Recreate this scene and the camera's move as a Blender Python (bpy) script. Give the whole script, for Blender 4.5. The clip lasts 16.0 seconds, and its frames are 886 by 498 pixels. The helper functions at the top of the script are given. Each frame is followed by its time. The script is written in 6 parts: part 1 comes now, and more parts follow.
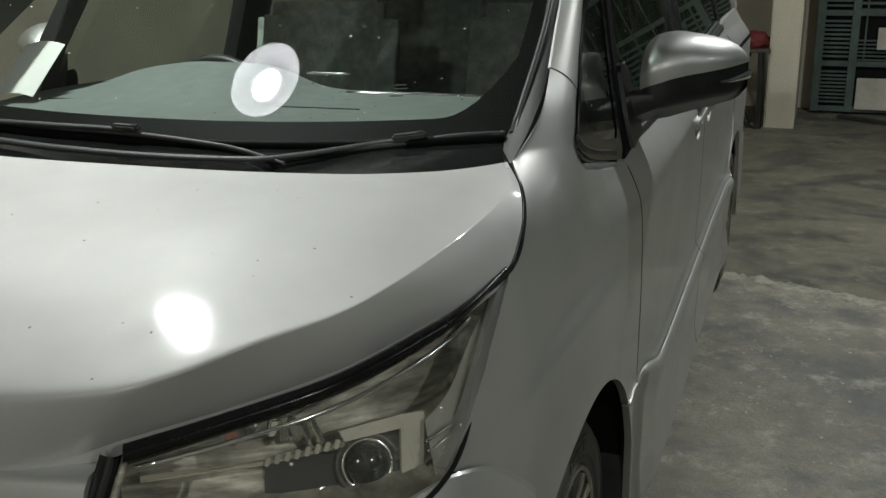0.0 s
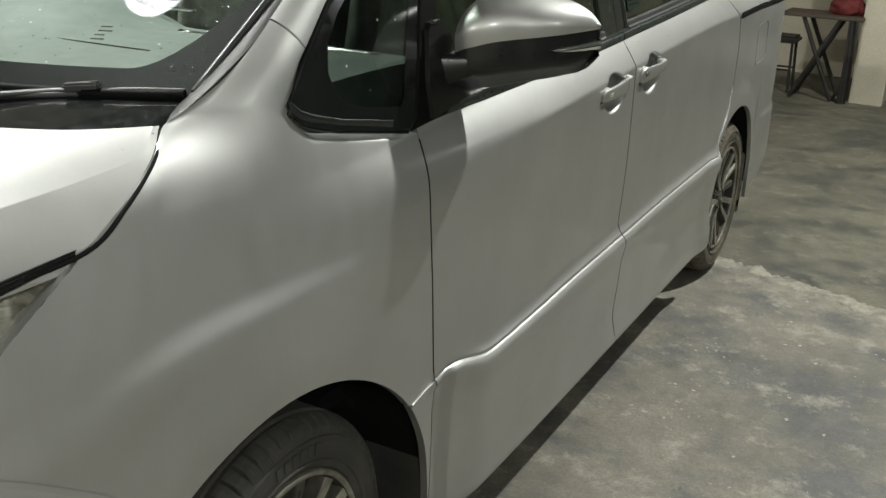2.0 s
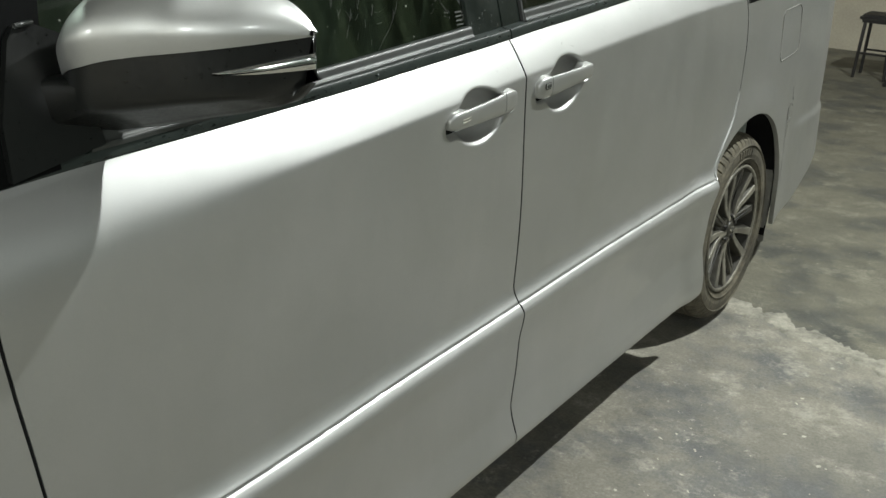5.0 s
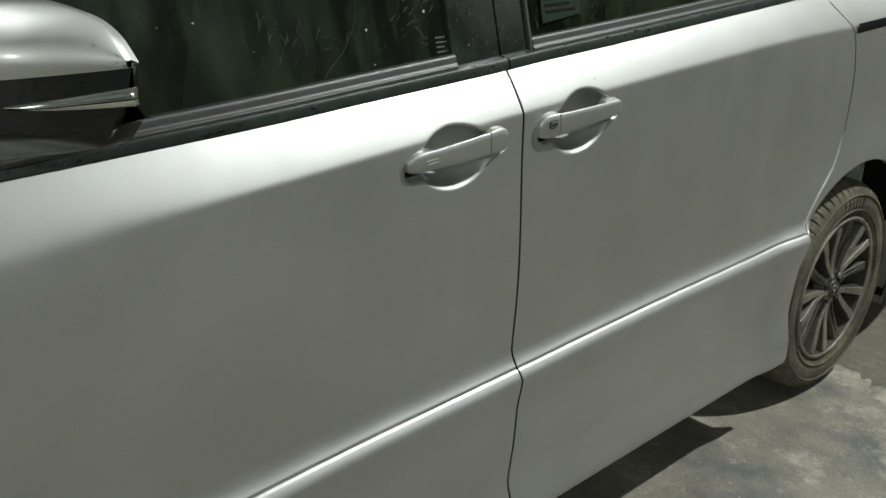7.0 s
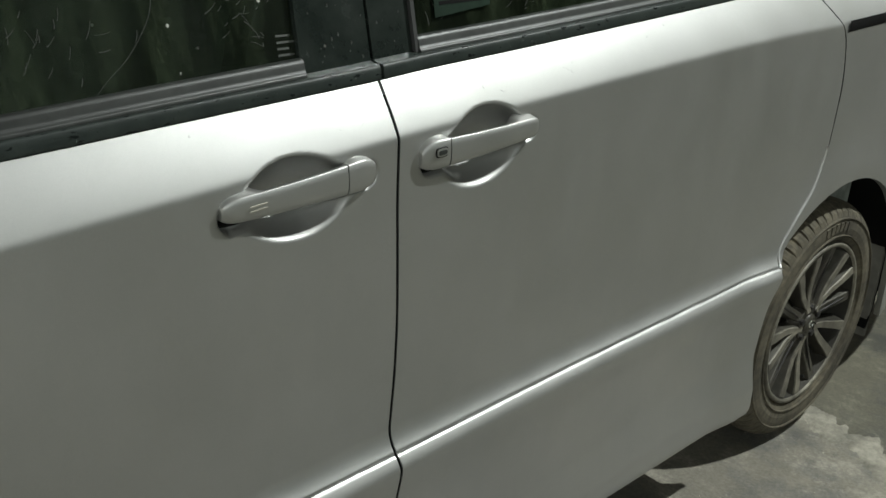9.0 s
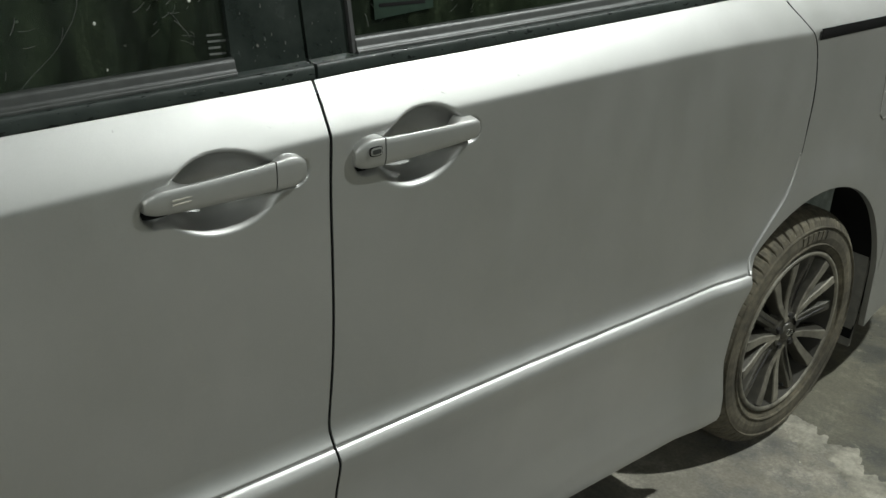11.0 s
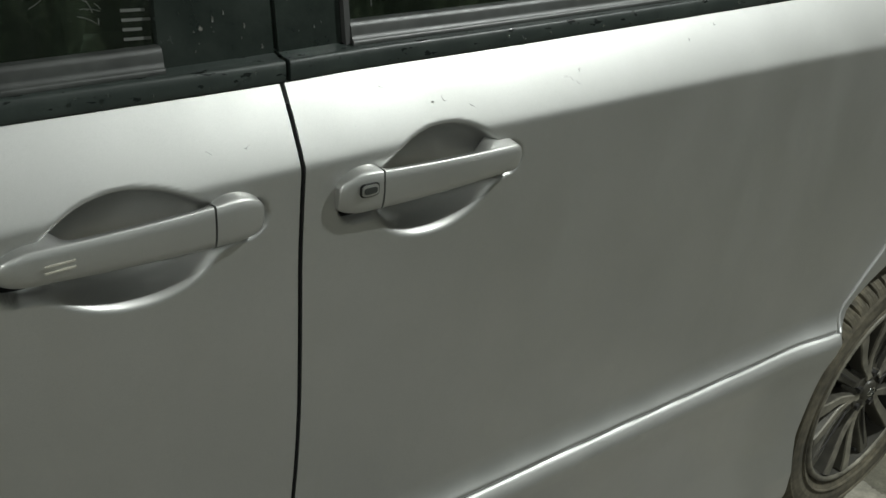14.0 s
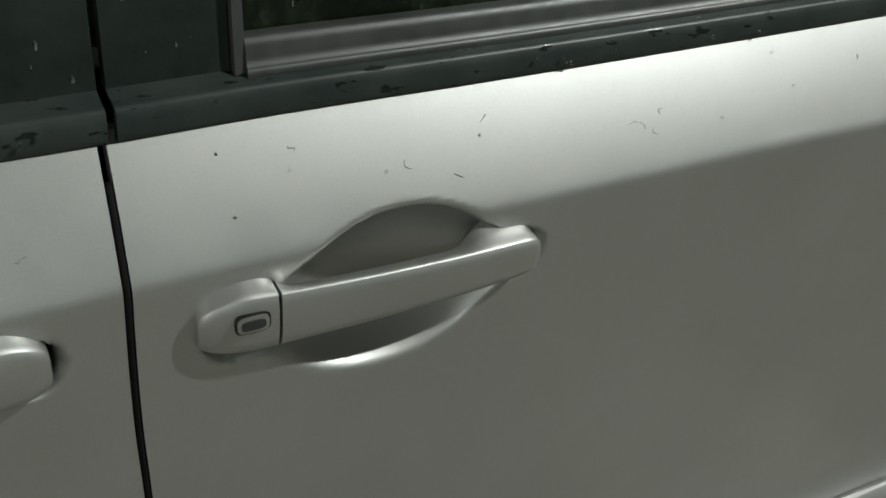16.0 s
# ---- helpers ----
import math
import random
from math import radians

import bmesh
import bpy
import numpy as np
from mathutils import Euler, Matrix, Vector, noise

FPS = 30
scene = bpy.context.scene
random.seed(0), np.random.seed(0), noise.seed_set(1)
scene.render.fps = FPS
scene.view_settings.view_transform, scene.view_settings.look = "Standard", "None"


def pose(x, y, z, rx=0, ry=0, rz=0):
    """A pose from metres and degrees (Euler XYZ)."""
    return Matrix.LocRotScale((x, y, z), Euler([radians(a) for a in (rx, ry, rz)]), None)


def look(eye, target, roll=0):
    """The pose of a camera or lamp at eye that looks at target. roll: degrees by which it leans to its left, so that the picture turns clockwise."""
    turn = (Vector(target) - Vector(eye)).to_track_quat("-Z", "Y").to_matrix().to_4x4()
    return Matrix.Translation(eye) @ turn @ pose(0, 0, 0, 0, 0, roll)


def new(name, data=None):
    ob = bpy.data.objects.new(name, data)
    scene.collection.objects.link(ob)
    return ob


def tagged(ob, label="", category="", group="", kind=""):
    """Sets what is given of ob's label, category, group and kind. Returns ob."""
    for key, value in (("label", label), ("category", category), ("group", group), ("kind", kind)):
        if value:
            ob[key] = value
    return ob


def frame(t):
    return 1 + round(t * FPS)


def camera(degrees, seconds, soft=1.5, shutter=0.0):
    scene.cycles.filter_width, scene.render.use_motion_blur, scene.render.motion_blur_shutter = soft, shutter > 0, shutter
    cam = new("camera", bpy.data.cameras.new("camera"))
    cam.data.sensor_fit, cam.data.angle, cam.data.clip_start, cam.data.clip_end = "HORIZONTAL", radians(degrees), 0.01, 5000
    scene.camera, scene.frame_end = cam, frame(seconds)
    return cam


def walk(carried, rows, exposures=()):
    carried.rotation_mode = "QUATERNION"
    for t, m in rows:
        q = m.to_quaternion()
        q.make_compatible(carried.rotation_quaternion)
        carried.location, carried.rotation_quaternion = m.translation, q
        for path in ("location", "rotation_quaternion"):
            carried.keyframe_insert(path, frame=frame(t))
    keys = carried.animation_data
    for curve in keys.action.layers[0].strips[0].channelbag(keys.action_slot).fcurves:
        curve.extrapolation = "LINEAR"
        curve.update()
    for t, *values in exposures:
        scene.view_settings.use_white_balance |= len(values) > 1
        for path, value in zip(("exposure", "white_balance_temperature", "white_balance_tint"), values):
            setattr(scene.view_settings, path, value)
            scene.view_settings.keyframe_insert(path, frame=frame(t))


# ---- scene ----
# camera and its walk
cam = camera(47.6, 16.0)
PATH = [
    (0, (1.121, -1.767, 1.484), (0.456, 0.033, 0.92), -0.6),
    (0.5, (1.221, -1.632, 1.467), (0.55, 0.162, 0.891), -0.8),
    (1, (1.319, -1.443, 1.469), (0.629, 0.336, 0.87), -1.1),
    (1.5, (1.486, -1.326, 1.464), (0.699, 0.391, 0.806), 1.5),
    (2, (1.652, -1.266, 1.49), (0.777, 0.4, 0.813), 2.7),
    (2.5, (1.683, -1.147, 1.477), (0.787, 0.506, 0.793), 2.3),
    (3, (1.614, -0.928, 1.466), (0.706, 0.717, 0.782), 2.3),
    (3.5, (1.587, -0.812, 1.463), (0.661, 0.817, 0.764), 2.6),
    (4, (1.668, -0.662, 1.467), (0.7, 0.931, 0.742), 3.0),
    (4.5, (1.789, -0.474, 1.472), (0.769, 1.085, 0.744), 2.7),
    (5, (1.804, -0.266, 1.454), (0.74, 1.259, 0.719), 1.9),
    (7.5, (1.936, 0.246, 1.444), (0.58, 1.527, 0.722), 1.8),
    (8, (1.854, 0.374, 1.416), (0.535, 1.681, 0.673), 2.1),
    (8.5, (1.735, 0.518, 1.412), (0.454, 1.847, 0.643), 2.9),
    (9, (1.744, 0.588, 1.433), (0.44, 1.885, 0.646), 3.7),
    (9.5, (1.781, 0.629, 1.434), (0.457, 1.901, 0.64), 4.0),
    (12, (1.866, 0.69, 1.445), (0.498, 1.928, 0.673), 3.6),
    (12.5, (1.836, 0.734, 1.426), (0.457, 1.958, 0.649), 3.4),
    (13, (1.7, 0.853, 1.395), (0.313, 2.058, 0.606), 3.9),
    (13.5, (1.56, 0.932, 1.384), (0.21, 2.144, 0.542), 6.5),
    (14, (1.528, 0.962, 1.391), (0.183, 2.163, 0.526), 7.3),
    (14.5, (1.478, 1.1, 1.398), (0.09, 2.218, 0.491), 7.4),
    (15, (1.41, 1.255, 1.45), (0.005, 2.191, 0.377), 8.1),
    (15.5, (1.343, 1.306, 1.42), (-0.077, 2.189, 0.322), 7.9),
    (16, (1.253, 1.329, 1.391), (-0.139, 2.238, 0.279), 9.0),
]
walk(cam, [(t, look(eye, target, roll)) for t, eye, target, roll in PATH],
     exposures=[(0.0, -0.16, 6500, 10), (0.5, -0.12, 6540, 10), (0.9, 0.15, 6580, 10), (2.0, 0.70, 6700, 11), (2.6, 0.83, 6700, 11), (3.5, 1.34, 6620, 10), (4.0, 1.43, 6600, 10), (4.5, 1.19, 6540, 9.5), (5.0, 1.00, 6440, 9), (9.0, 0.50, 6450, 8.5), (12.5, 0.45, 6455, 8.5), (14.5, 0.30, 6480, 8), (16.0, 0.26, 6520, 8)])

# world: a closed garage at night, almost no light from outside
world = bpy.data.worlds.new("world")
scene.world = world
world.use_nodes = True
world.node_tree.nodes["Background"].inputs[0].default_value = (0.02, 0.022, 0.02, 1)
world.node_tree.nodes["Background"].inputs[1].default_value = 0.05

# ceiling lamps: place and power in watts
LAMP_A = (-0.81, 0.20, 3.22)
LAMP_B = (2.25, 4.12, 4.27)
LAMPS = [(LAMP_A, 86, (20, -12, 0)), (LAMP_B, 160, (-12, 0, 0))]
# unseen fill lights added to brighten the room, wing and doors: place, watts
FILL_BULBS = [((-2.9, 4.8, 2.60), 20), ((0.6, -3.6, 2.60), 80), ((3.4, -2.4, 2.60), 112), ((4.5, 0.2, 2.60), 40), ((3.9, 5.4, 2.60), 3), ((-1.6, 6.2, 2.60), 4)]


# ---- materials ----
def material(name):
    m = bpy.data.materials.new(name)
    m.use_nodes = True
    nt = m.node_tree
    return m, nt, nt.nodes["Principled BSDF"]


def node(nt, kind, **inputs):
    n = nt.nodes.new(kind)
    for k, v in inputs.items():
        n.inputs[k.replace("_", " ")].default_value = v
    return n


def noise_node(nt, scale, detail=4.0, rough=0.55):
    co = nt.nodes.new("ShaderNodeTexCoord")
    n = node(nt, "ShaderNodeTexNoise", Scale=scale, Detail=detail, Roughness=rough)
    nt.links.new(co.outputs["Object"], n.inputs["Vector"])
    return n


def ramp(nt, src, stops):
    r = nt.nodes.new("ShaderNodeValToRGB")
    e = r.color_ramp.elements
    while len(e) < len(stops):
        e.new(0.5)
    for el, (p, c) in zip(e, stops):
        el.position, el.color = p, (*c, 1) if len(c) == 3 else c
    nt.links.new(src, r.inputs[0])
    return r.outputs[0]


def mix(nt, fac, a, b, mode="MIX"):
    n = nt.nodes.new("ShaderNodeMix")
    n.data_type, n.blend_type = "RGBA", mode
    for sock, v in ((n.inputs[0], fac), (n.inputs[6], a), (n.inputs[7], b)):
        if hasattr(v, "links"):
            nt.links.new(v, sock)
        else:
            sock.default_value = v if not isinstance(v, tuple) else (*v, 1)
    return n.outputs[2]


def bump(nt, bsdf, height, strength, distance):
    b = node(nt, "ShaderNodeBump", Strength=strength, Distance=distance)
    nt.links.new(height, b.inputs["Height"])
    nt.links.new(b.outputs[0], bsdf.inputs["Normal"])


def plain(name, color, rough=0.5, metal=0.0, grain=0.12, scale=40, relief=0.0, coat=0.0):
    """A surface of one material with a little grain at two scales."""
    m, nt, b = material(name)
    big, fine = noise_node(nt, scale * 0.12), noise_node(nt, scale, 6)
    lo, hi = tuple(c * (1 - grain) for c in color), tuple(min(1, c * (1 + grain)) for c in color)
    c1 = ramp(nt, big.outputs[0], [(0.3, lo), (0.7, hi)])
    c2 = ramp(nt, fine.outputs[0], [(0.3, (1 - grain,) * 3), (0.7, (1, 1, 1))])
    nt.links.new(mix(nt, 1.0, c1, c2, "MULTIPLY"), b.inputs["Base Color"])
    r = ramp(nt, fine.outputs[0], [(0.3, (max(0, rough - 0.06),) * 3), (0.7, (min(1, rough + 0.06),) * 3)])
    nt.links.new(r, b.inputs["Roughness"])
    b.inputs["Metallic"].default_value = metal
    b.inputs["Coat Weight"].default_value = coat
    if relief:
        bump(nt, b, fine.outputs[0], 0.4, relief)
    return m


def stretched(nt, scale, vec, detail=4.0, rough=0.55):
    """Noise drawn out along the axes."""
    n = noise_node(nt, scale, detail, rough)
    mp = nt.nodes.new("ShaderNodeMapping")
    mp.inputs["Scale"].default_value = vec
    src = n.inputs["Vector"].links[0].from_socket
    nt.links.new(src, mp.inputs["Vector"])
    nt.links.new(mp.outputs[0], n.inputs["Vector"])
    return n


def speck_mask(nt, scale, size, share):
    """Scattered small irregular specks: 1 on a speck."""
    co = nt.nodes.new("ShaderNodeTexCoord")
    nz = noise_node(nt, scale * 9, 3)
    add = nt.nodes.new("ShaderNodeVectorMath")
    add.operation = "MULTIPLY_ADD"
    add.inputs[1].default_value = (0.12 / scale,) * 3
    nt.links.new(nz.outputs["Color"], add.inputs[0])
    nt.links.new(co.outputs["Object"], add.inputs[2])
    vo = nt.nodes.new("ShaderNodeTexVoronoi")
    vo.inputs["Scale"].default_value = scale
    nt.links.new(add.outputs[0], vo.inputs["Vector"])
    near = ramp(nt, vo.outputs["Distance"], [(size * 0.6, (1, 1, 1)), (size, (0, 0, 0))])
    pick = ramp(nt, vo.outputs["Color"], [(share - 0.01, (1, 1, 1)), (share, (0, 0, 0))])
    return mix(nt, 1.0, near, pick, "MULTIPLY")


def silver_paint(name, share=0.30, scale=9.0, dull=0.0, speck=0.020, coat=0.18):
    """Metallic silver under clear lacquer, with fine dust and a few chips."""
    m, nt, b = material(name)
    flake, dust, film, smear = noise_node(nt, 2600, 1), noise_node(nt, 180, 8, 0.7), noise_node(nt, 3.2, 6), stretched(nt, 22, (1, 1, 0.18), 5, 0.6)
    c = ramp(nt, flake.outputs[0], [(0.3, (0.45, 0.45, 0.44)), (0.7, (0.55, 0.55, 0.54))])
    # cloudy tone: smudges, and faint panel reflections put into the colour
    d = ramp(nt, film.outputs[0], [(0.32, (0.87, 0.875, 0.86)), (0.7, (1, 1, 1))])
    c = mix(nt, 1.0, c, d, "MULTIPLY")
    mask = speck_mask(nt, scale, speck, share)
    c = mix(nt, mask, c, (0.10, 0.095, 0.085))
    nt.links.new(c, b.inputs["Base Color"])
    r = mix(nt, 0.5, ramp(nt, dust.outputs[0], [(0.35, (0.47 + dull,) * 3), (0.75, (0.60 + dull,) * 3)]), ramp(nt, smear.outputs[0], [(0.35, (0.46,) * 3), (0.7, (0.57,) * 3)]))
    nt.links.new(r, b.inputs["Roughness"])
    b.inputs["Metallic"].default_value = 0.88 - dull
    b.inputs["Coat Weight"].default_value = 0.7
    b.inputs["Coat Roughness"].default_value = coat
    bump(nt, b, dust.outputs[0], 0.12, 0.0006)
    return m


def wet_rubber():
    """Weathered black rubber with wet blotches."""
    m, nt, b = material("wet_belt_rubber")
    n1, n2, n3 = noise_node(nt, 26, 4, 0.6), stretched(nt, 150, (1, 0.30, 1), 3), noise_node(nt, 400, 4)
    wet = ramp(nt, n2.outputs[0], [(0.62, (0, 0, 0)), (0.66, (0.8, 0.8, 0.8))])
    dry = ramp(nt, n1.outputs[0], [(0.3, (0.018, 0.024, 0.022)), (0.7, (0.033, 0.041, 0.037))])
    nt.links.new(mix(nt, wet, dry, (0.008, 0.009, 0.009)), b.inputs["Base Color"])
    nt.links.new(mix(nt, wet, (0.42, 0.42, 0.42), (0.10, 0.10, 0.10)), b.inputs["Roughness"])
    b.inputs["Specular IOR Level"].default_value = 0.3
    bump(nt, b, n3.outputs[0], 0.2, 0.0006)
    return m


def dusty_gloss():
    """Gloss black plastic with dust, dried drops and wipe marks."""
    m, nt, b = material("dusty_gloss_black")
    sp = speck_mask(nt, 34, 0.09, 0.22)
    n = noise_node(nt, 14, 6, 0.7)
    c = mix(nt, sp, ramp(nt, n.outputs[0], [(0.35, (0.011, 0.015, 0.013)), (0.75, (0.026, 0.032, 0.028))]), (0.16, 0.155, 0.14))
    nt.links.new(c, b.inputs["Base Color"])
    nt.links.new(ramp(nt, n.outputs[0], [(0.35, (0.14,) * 3), (0.75, (0.34,) * 3)]), b.inputs["Roughness"])
    return m


def glass_sheet(name, tint, gloss=1.0, dirt_veil=0.0, dirt_veil_color=(0.3, 0.32, 0.29), streaks=False):
    """A thin pane: clear with its tint, glossy by Fresnel, with a dirty film that also holds painted veils of reflected
    light.
    """
    m, nt, b = material(name)
    out = nt.nodes["Material Output"]
    tr = nt.nodes.new("ShaderNodeBsdfTransparent")
    tr.inputs[0].default_value = (*tint, 1)
    gl = nt.nodes.new("ShaderNodeBsdfGlossy")
    gl.inputs["Roughness"].default_value = 0.015
    gl.inputs["Color"].default_value = (gloss, gloss, gloss, 1)
    lw = node(nt, "ShaderNodeLayerWeight", Blend=0.5)
    pw = nt.nodes.new("ShaderNodeMath")
    pw.operation = "POWER"
    pw.inputs[1].default_value = 5.0
    nt.links.new(lw.outputs["Facing"], pw.inputs[0])
    fr = nt.nodes.new("ShaderNodeMath")
    fr.operation = "MULTIPLY_ADD"
    fr.inputs[1].default_value, fr.inputs[2].default_value = 0.955, 0.045
    nt.links.new(pw.outputs[0], fr.inputs[0])
    mx = nt.nodes.new("ShaderNodeMixShader")
    nt.links.new(fr.outputs[0], mx.inputs[0])
    nt.links.new(tr.outputs[0], mx.inputs[1])
    nt.links.new(gl.outputs[0], mx.inputs[2])
    last = mx.outputs[0]
    if dirt_veil:
        df = nt.nodes.new("ShaderNodeBsdfDiffuse")
        df.inputs[0].default_value = (*dirt_veil_color, 1)
        n1, n2 = (stretched(nt, 14, (1, 1.3, 0.22), 7, 0.7) if streaks else noise_node(nt, 9, 6, 0.65)), noise_node(nt, 240, 3, 0.7)
        f = mix(nt, 1.0, ramp(nt, n1.outputs[0], [(0.45, (0.15,) * 3), (0.75, (1, 1, 1))]), ramp(nt, n2.outputs[0], [(0.5, (0.35,) * 3), (0.72, (1, 1, 1))]), "MULTIPLY")
        sc = nt.nodes.new("ShaderNodeMath")
        sc.operation = "MULTIPLY"
        sc.inputs[1].default_value = dirt_veil
        nt.links.new(f, sc.inputs[0])
        m2 = nt.nodes.new("ShaderNodeMixShader")
        nt.links.new(sc.outputs[0], m2.inputs[0])
        nt.links.new(last, m2.inputs[1])
        nt.links.new(df.outputs[0], m2.inputs[2])
        last = m2.outputs[0]
        d2 = nt.nodes.new("ShaderNodeBsdfDiffuse")
        d2.inputs[0].default_value = (0.5, 0.5, 0.46, 1)
        m3 = nt.nodes.new("ShaderNodeMixShader")
        nt.links.new(speck_mask(nt, 34, 0.085, 0.45), m3.inputs[0])
        nt.links.new(last, m3.inputs[1])
        nt.links.new(d2.outputs[0], m3.inputs[2])
        last = m3.outputs[0]
    nt.links.new(last, out.inputs["Surface"])
    return m


def streaky_reflector():
    """Bright metal behind a lamp lens, its reflections painted into the colour as soft streaks."""
    m, nt, b = material("lamp_reflector")
    n1, n2 = stretched(nt, 60, (0.25, 0.25, 1.6), 4, 0.6), noise_node(nt, 16, 4)
    c = ramp(nt, n1.outputs[0], [(0.32, (0.16, 0.15, 0.125)), (0.5, (0.34, 0.32, 0.27)), (0.66, (0.60, 0.57, 0.49))])
    c = mix(nt, 1.0, c, ramp(nt, n2.outputs[0], [(0.35, (0.55, 0.54, 0.5)), (0.65, (1, 1, 1))]), "MULTIPLY")
    nt.links.new(c, b.inputs["Base Color"])
    b.inputs["Metallic"].default_value = 0.3
    b.inputs["Roughness"].default_value = 0.45
    bump(nt, b, n1.outputs[0], 0.5, 0.004)
    return m


def concrete_floor(name, tone):
    """Old trowelled concrete: beige-grey, with blue-grey stains, dark oil flecks and pale worn scuffs."""
    m, nt, b = material(name)
    big, stain, mid, fine, scuff = noise_node(nt, 0.8, 5, 0.55), noise_node(nt, 2.4, 9, 0.68), noise_node(nt, 9, 9, 0.72), noise_node(nt, 120, 6, 0.7), noise_node(nt, 5.2, 12, 0.76)
    fleck, worn = noise_node(nt, 17, 10, 0.8), noise_node(nt, 1.5, 4, 0.5)
    c = ramp(nt, big.outputs[0], [(0.30, (0.19, 0.18, 0.15)), (0.5, (0.275, 0.255, 0.205)), (0.7, (0.35, 0.325, 0.26))])
    c = mix(nt, ramp(nt, stain.outputs[0], [(0.48, (0, 0, 0)), (0.60, (0.85,) * 3)]), c, (0.125, 0.128, 0.128))
    c = mix(nt, ramp(nt, scuff.outputs[0], [(0.53, (0, 0, 0)), (0.64, (0.85,) * 3)]), c, (0.43, 0.405, 0.335))
    patch = ramp(nt, worn.outputs[0], [(0.46, (0, 0, 0)), (0.58, (1, 1, 1))])
    c = mix(nt, mix(nt, 1.0, ramp(nt, fleck.outputs[0], [(0.57, (0, 0, 0)), (0.64, (0.8,) * 3)]), patch, "MULTIPLY"), c, (0.50, 0.475, 0.40))
    c = mix(nt, mix(nt, 1.0, ramp(nt, fleck.outputs[0], [(0.34, (0.85,) * 3), (0.40, (0, 0, 0))]), patch, "MULTIPLY"), c, (0.075, 0.078, 0.08))
    c = mix(nt, 1.0, c, ramp(nt, mid.outputs[0], [(0.3, (0.62, 0.62, 0.61)), (0.7, (1, 1, 1))]), "MULTIPLY")
    c = mix(nt, 1.0, c, ramp(nt, fine.outputs[0], [(0.32, (0.66,) * 3), (0.66, (1, 1, 1))]), "MULTIPLY")
    nt.links.new(mix(nt, 1.0, c, tone, "MULTIPLY"), b.inputs["Base Color"])
    nt.links.new(ramp(nt, stain.outputs[0], [(0.4, (0.72,) * 3), (0.65, (0.48,) * 3)]), b.inputs["Roughness"])
    h = mix(nt, 0.5, scuff.outputs["Fac"], fine.outputs["Fac"])
    bump(nt, b, h, 0.6, 0.004)
    return m


def worn_cement():
    """Pale cement smear, worn through to the floor in places."""
    m, nt, b = material("worn_cement")
    n1, n2, n3 = noise_node(nt, 9, 9, 0.75), noise_node(nt, 90, 6, 0.7), noise_node(nt, 3, 4)
    c = ramp(nt, n1.outputs[0], [(0.38, (0.15, 0.143, 0.118)), (0.50, (0.25, 0.236, 0.192)), (0.62, (0.37, 0.348, 0.286))])
    c = mix(nt, 1.0, c, ramp(nt, n2.outputs[0], [(0.3, (0.8,) * 3), (0.7, (1, 1, 1))]), "MULTIPLY")
    nt.links.new(c, b.inputs["Base Color"])
    b.inputs["Roughness"].default_value = 0.85
    bump(nt, b, n1.outputs[0], 0.6, 0.004)
    return m


def plaster(name, color):
    m, nt, b = material(name)
    big, fine = noise_node(nt, 1.3, 6, 0.6), noise_node(nt, 60, 6)
    c = ramp(nt, big.outputs[0], [(0.3, tuple(v * 0.72 for v in color)), (0.65, color)])
    c = mix(nt, 1.0, c, ramp(nt, fine.outputs[0], [(0.3, (0.86,) * 3), (0.7, (1, 1, 1))]), "MULTIPLY")
    nt.links.new(c, b.inputs["Base Color"])
    b.inputs["Roughness"].default_value = 0.85
    bump(nt, b, fine.outputs[0], 0.3, 0.003)
    return m


def emitter(name, color, strength):
    m, nt, b = material(name)
    b.inputs["Base Color"].default_value = (0.8, 0.8, 0.8, 1)
    b.inputs["Emission Color"].default_value = (*color, 1)
    b.inputs["Emission Strength"].default_value = strength
    return m


PAINT = silver_paint("silver_paint", 0.05)
PAINT_BONNET = silver_paint("silver_paint_chipped", 1.0, 24.0, 0.30, 0.048, 0.10)
BLACK = plain("black_plastic", (0.016, 0.017, 0.017), 0.42, grain=0.25, scale=300, relief=0.0004)
MATT_BLACK = plain("matt_black_plastic", (0.004, 0.0042, 0.0042), 0.6, grain=0.3, scale=200)
MATT_BLACK.node_tree.nodes["Principled BSDF"].inputs["Specular IOR Level"].default_value = 0.06
GUTTER = plain("dark_grey_gutter", (0.030, 0.031, 0.030), 0.62, grain=0.25, scale=120)
WIPER = plain("weathered_wiper", (0.030, 0.031, 0.030), 0.55, grain=0.3, scale=150)
GUARD = plain("dusty_guard_plastic", (0.17, 0.165, 0.145), 0.7, grain=0.3, scale=40)
DARK_GUARD = plain("dusty_black_guard", (0.040, 0.040, 0.036), 0.7, grain=0.35, scale=50)
REFLECTOR = streaky_reflector()
MIRROR_BLACK = plain("satin_black_mirror_plastic", (0.0055, 0.006, 0.0055), 0.33, grain=0.12, scale=160)
GLOSS_BLACK = plain("gloss_black_trim", (0.010, 0.011, 0.011), 0.12, grain=0.2, scale=60)
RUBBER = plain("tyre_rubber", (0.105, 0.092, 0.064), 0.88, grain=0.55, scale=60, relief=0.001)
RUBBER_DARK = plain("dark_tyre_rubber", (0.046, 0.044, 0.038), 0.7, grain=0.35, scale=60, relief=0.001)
MOULD = wet_rubber()
DUSTY_BLACK = dusty_gloss()
SASH = plain("dull_metal_sash", (0.034, 0.037, 0.034), 0.45, 0.0, grain=0.3, scale=90)
CHROME = plain("chrome", (0.75, 0.75, 0.73), 0.14, 1.0, grain=0.06)
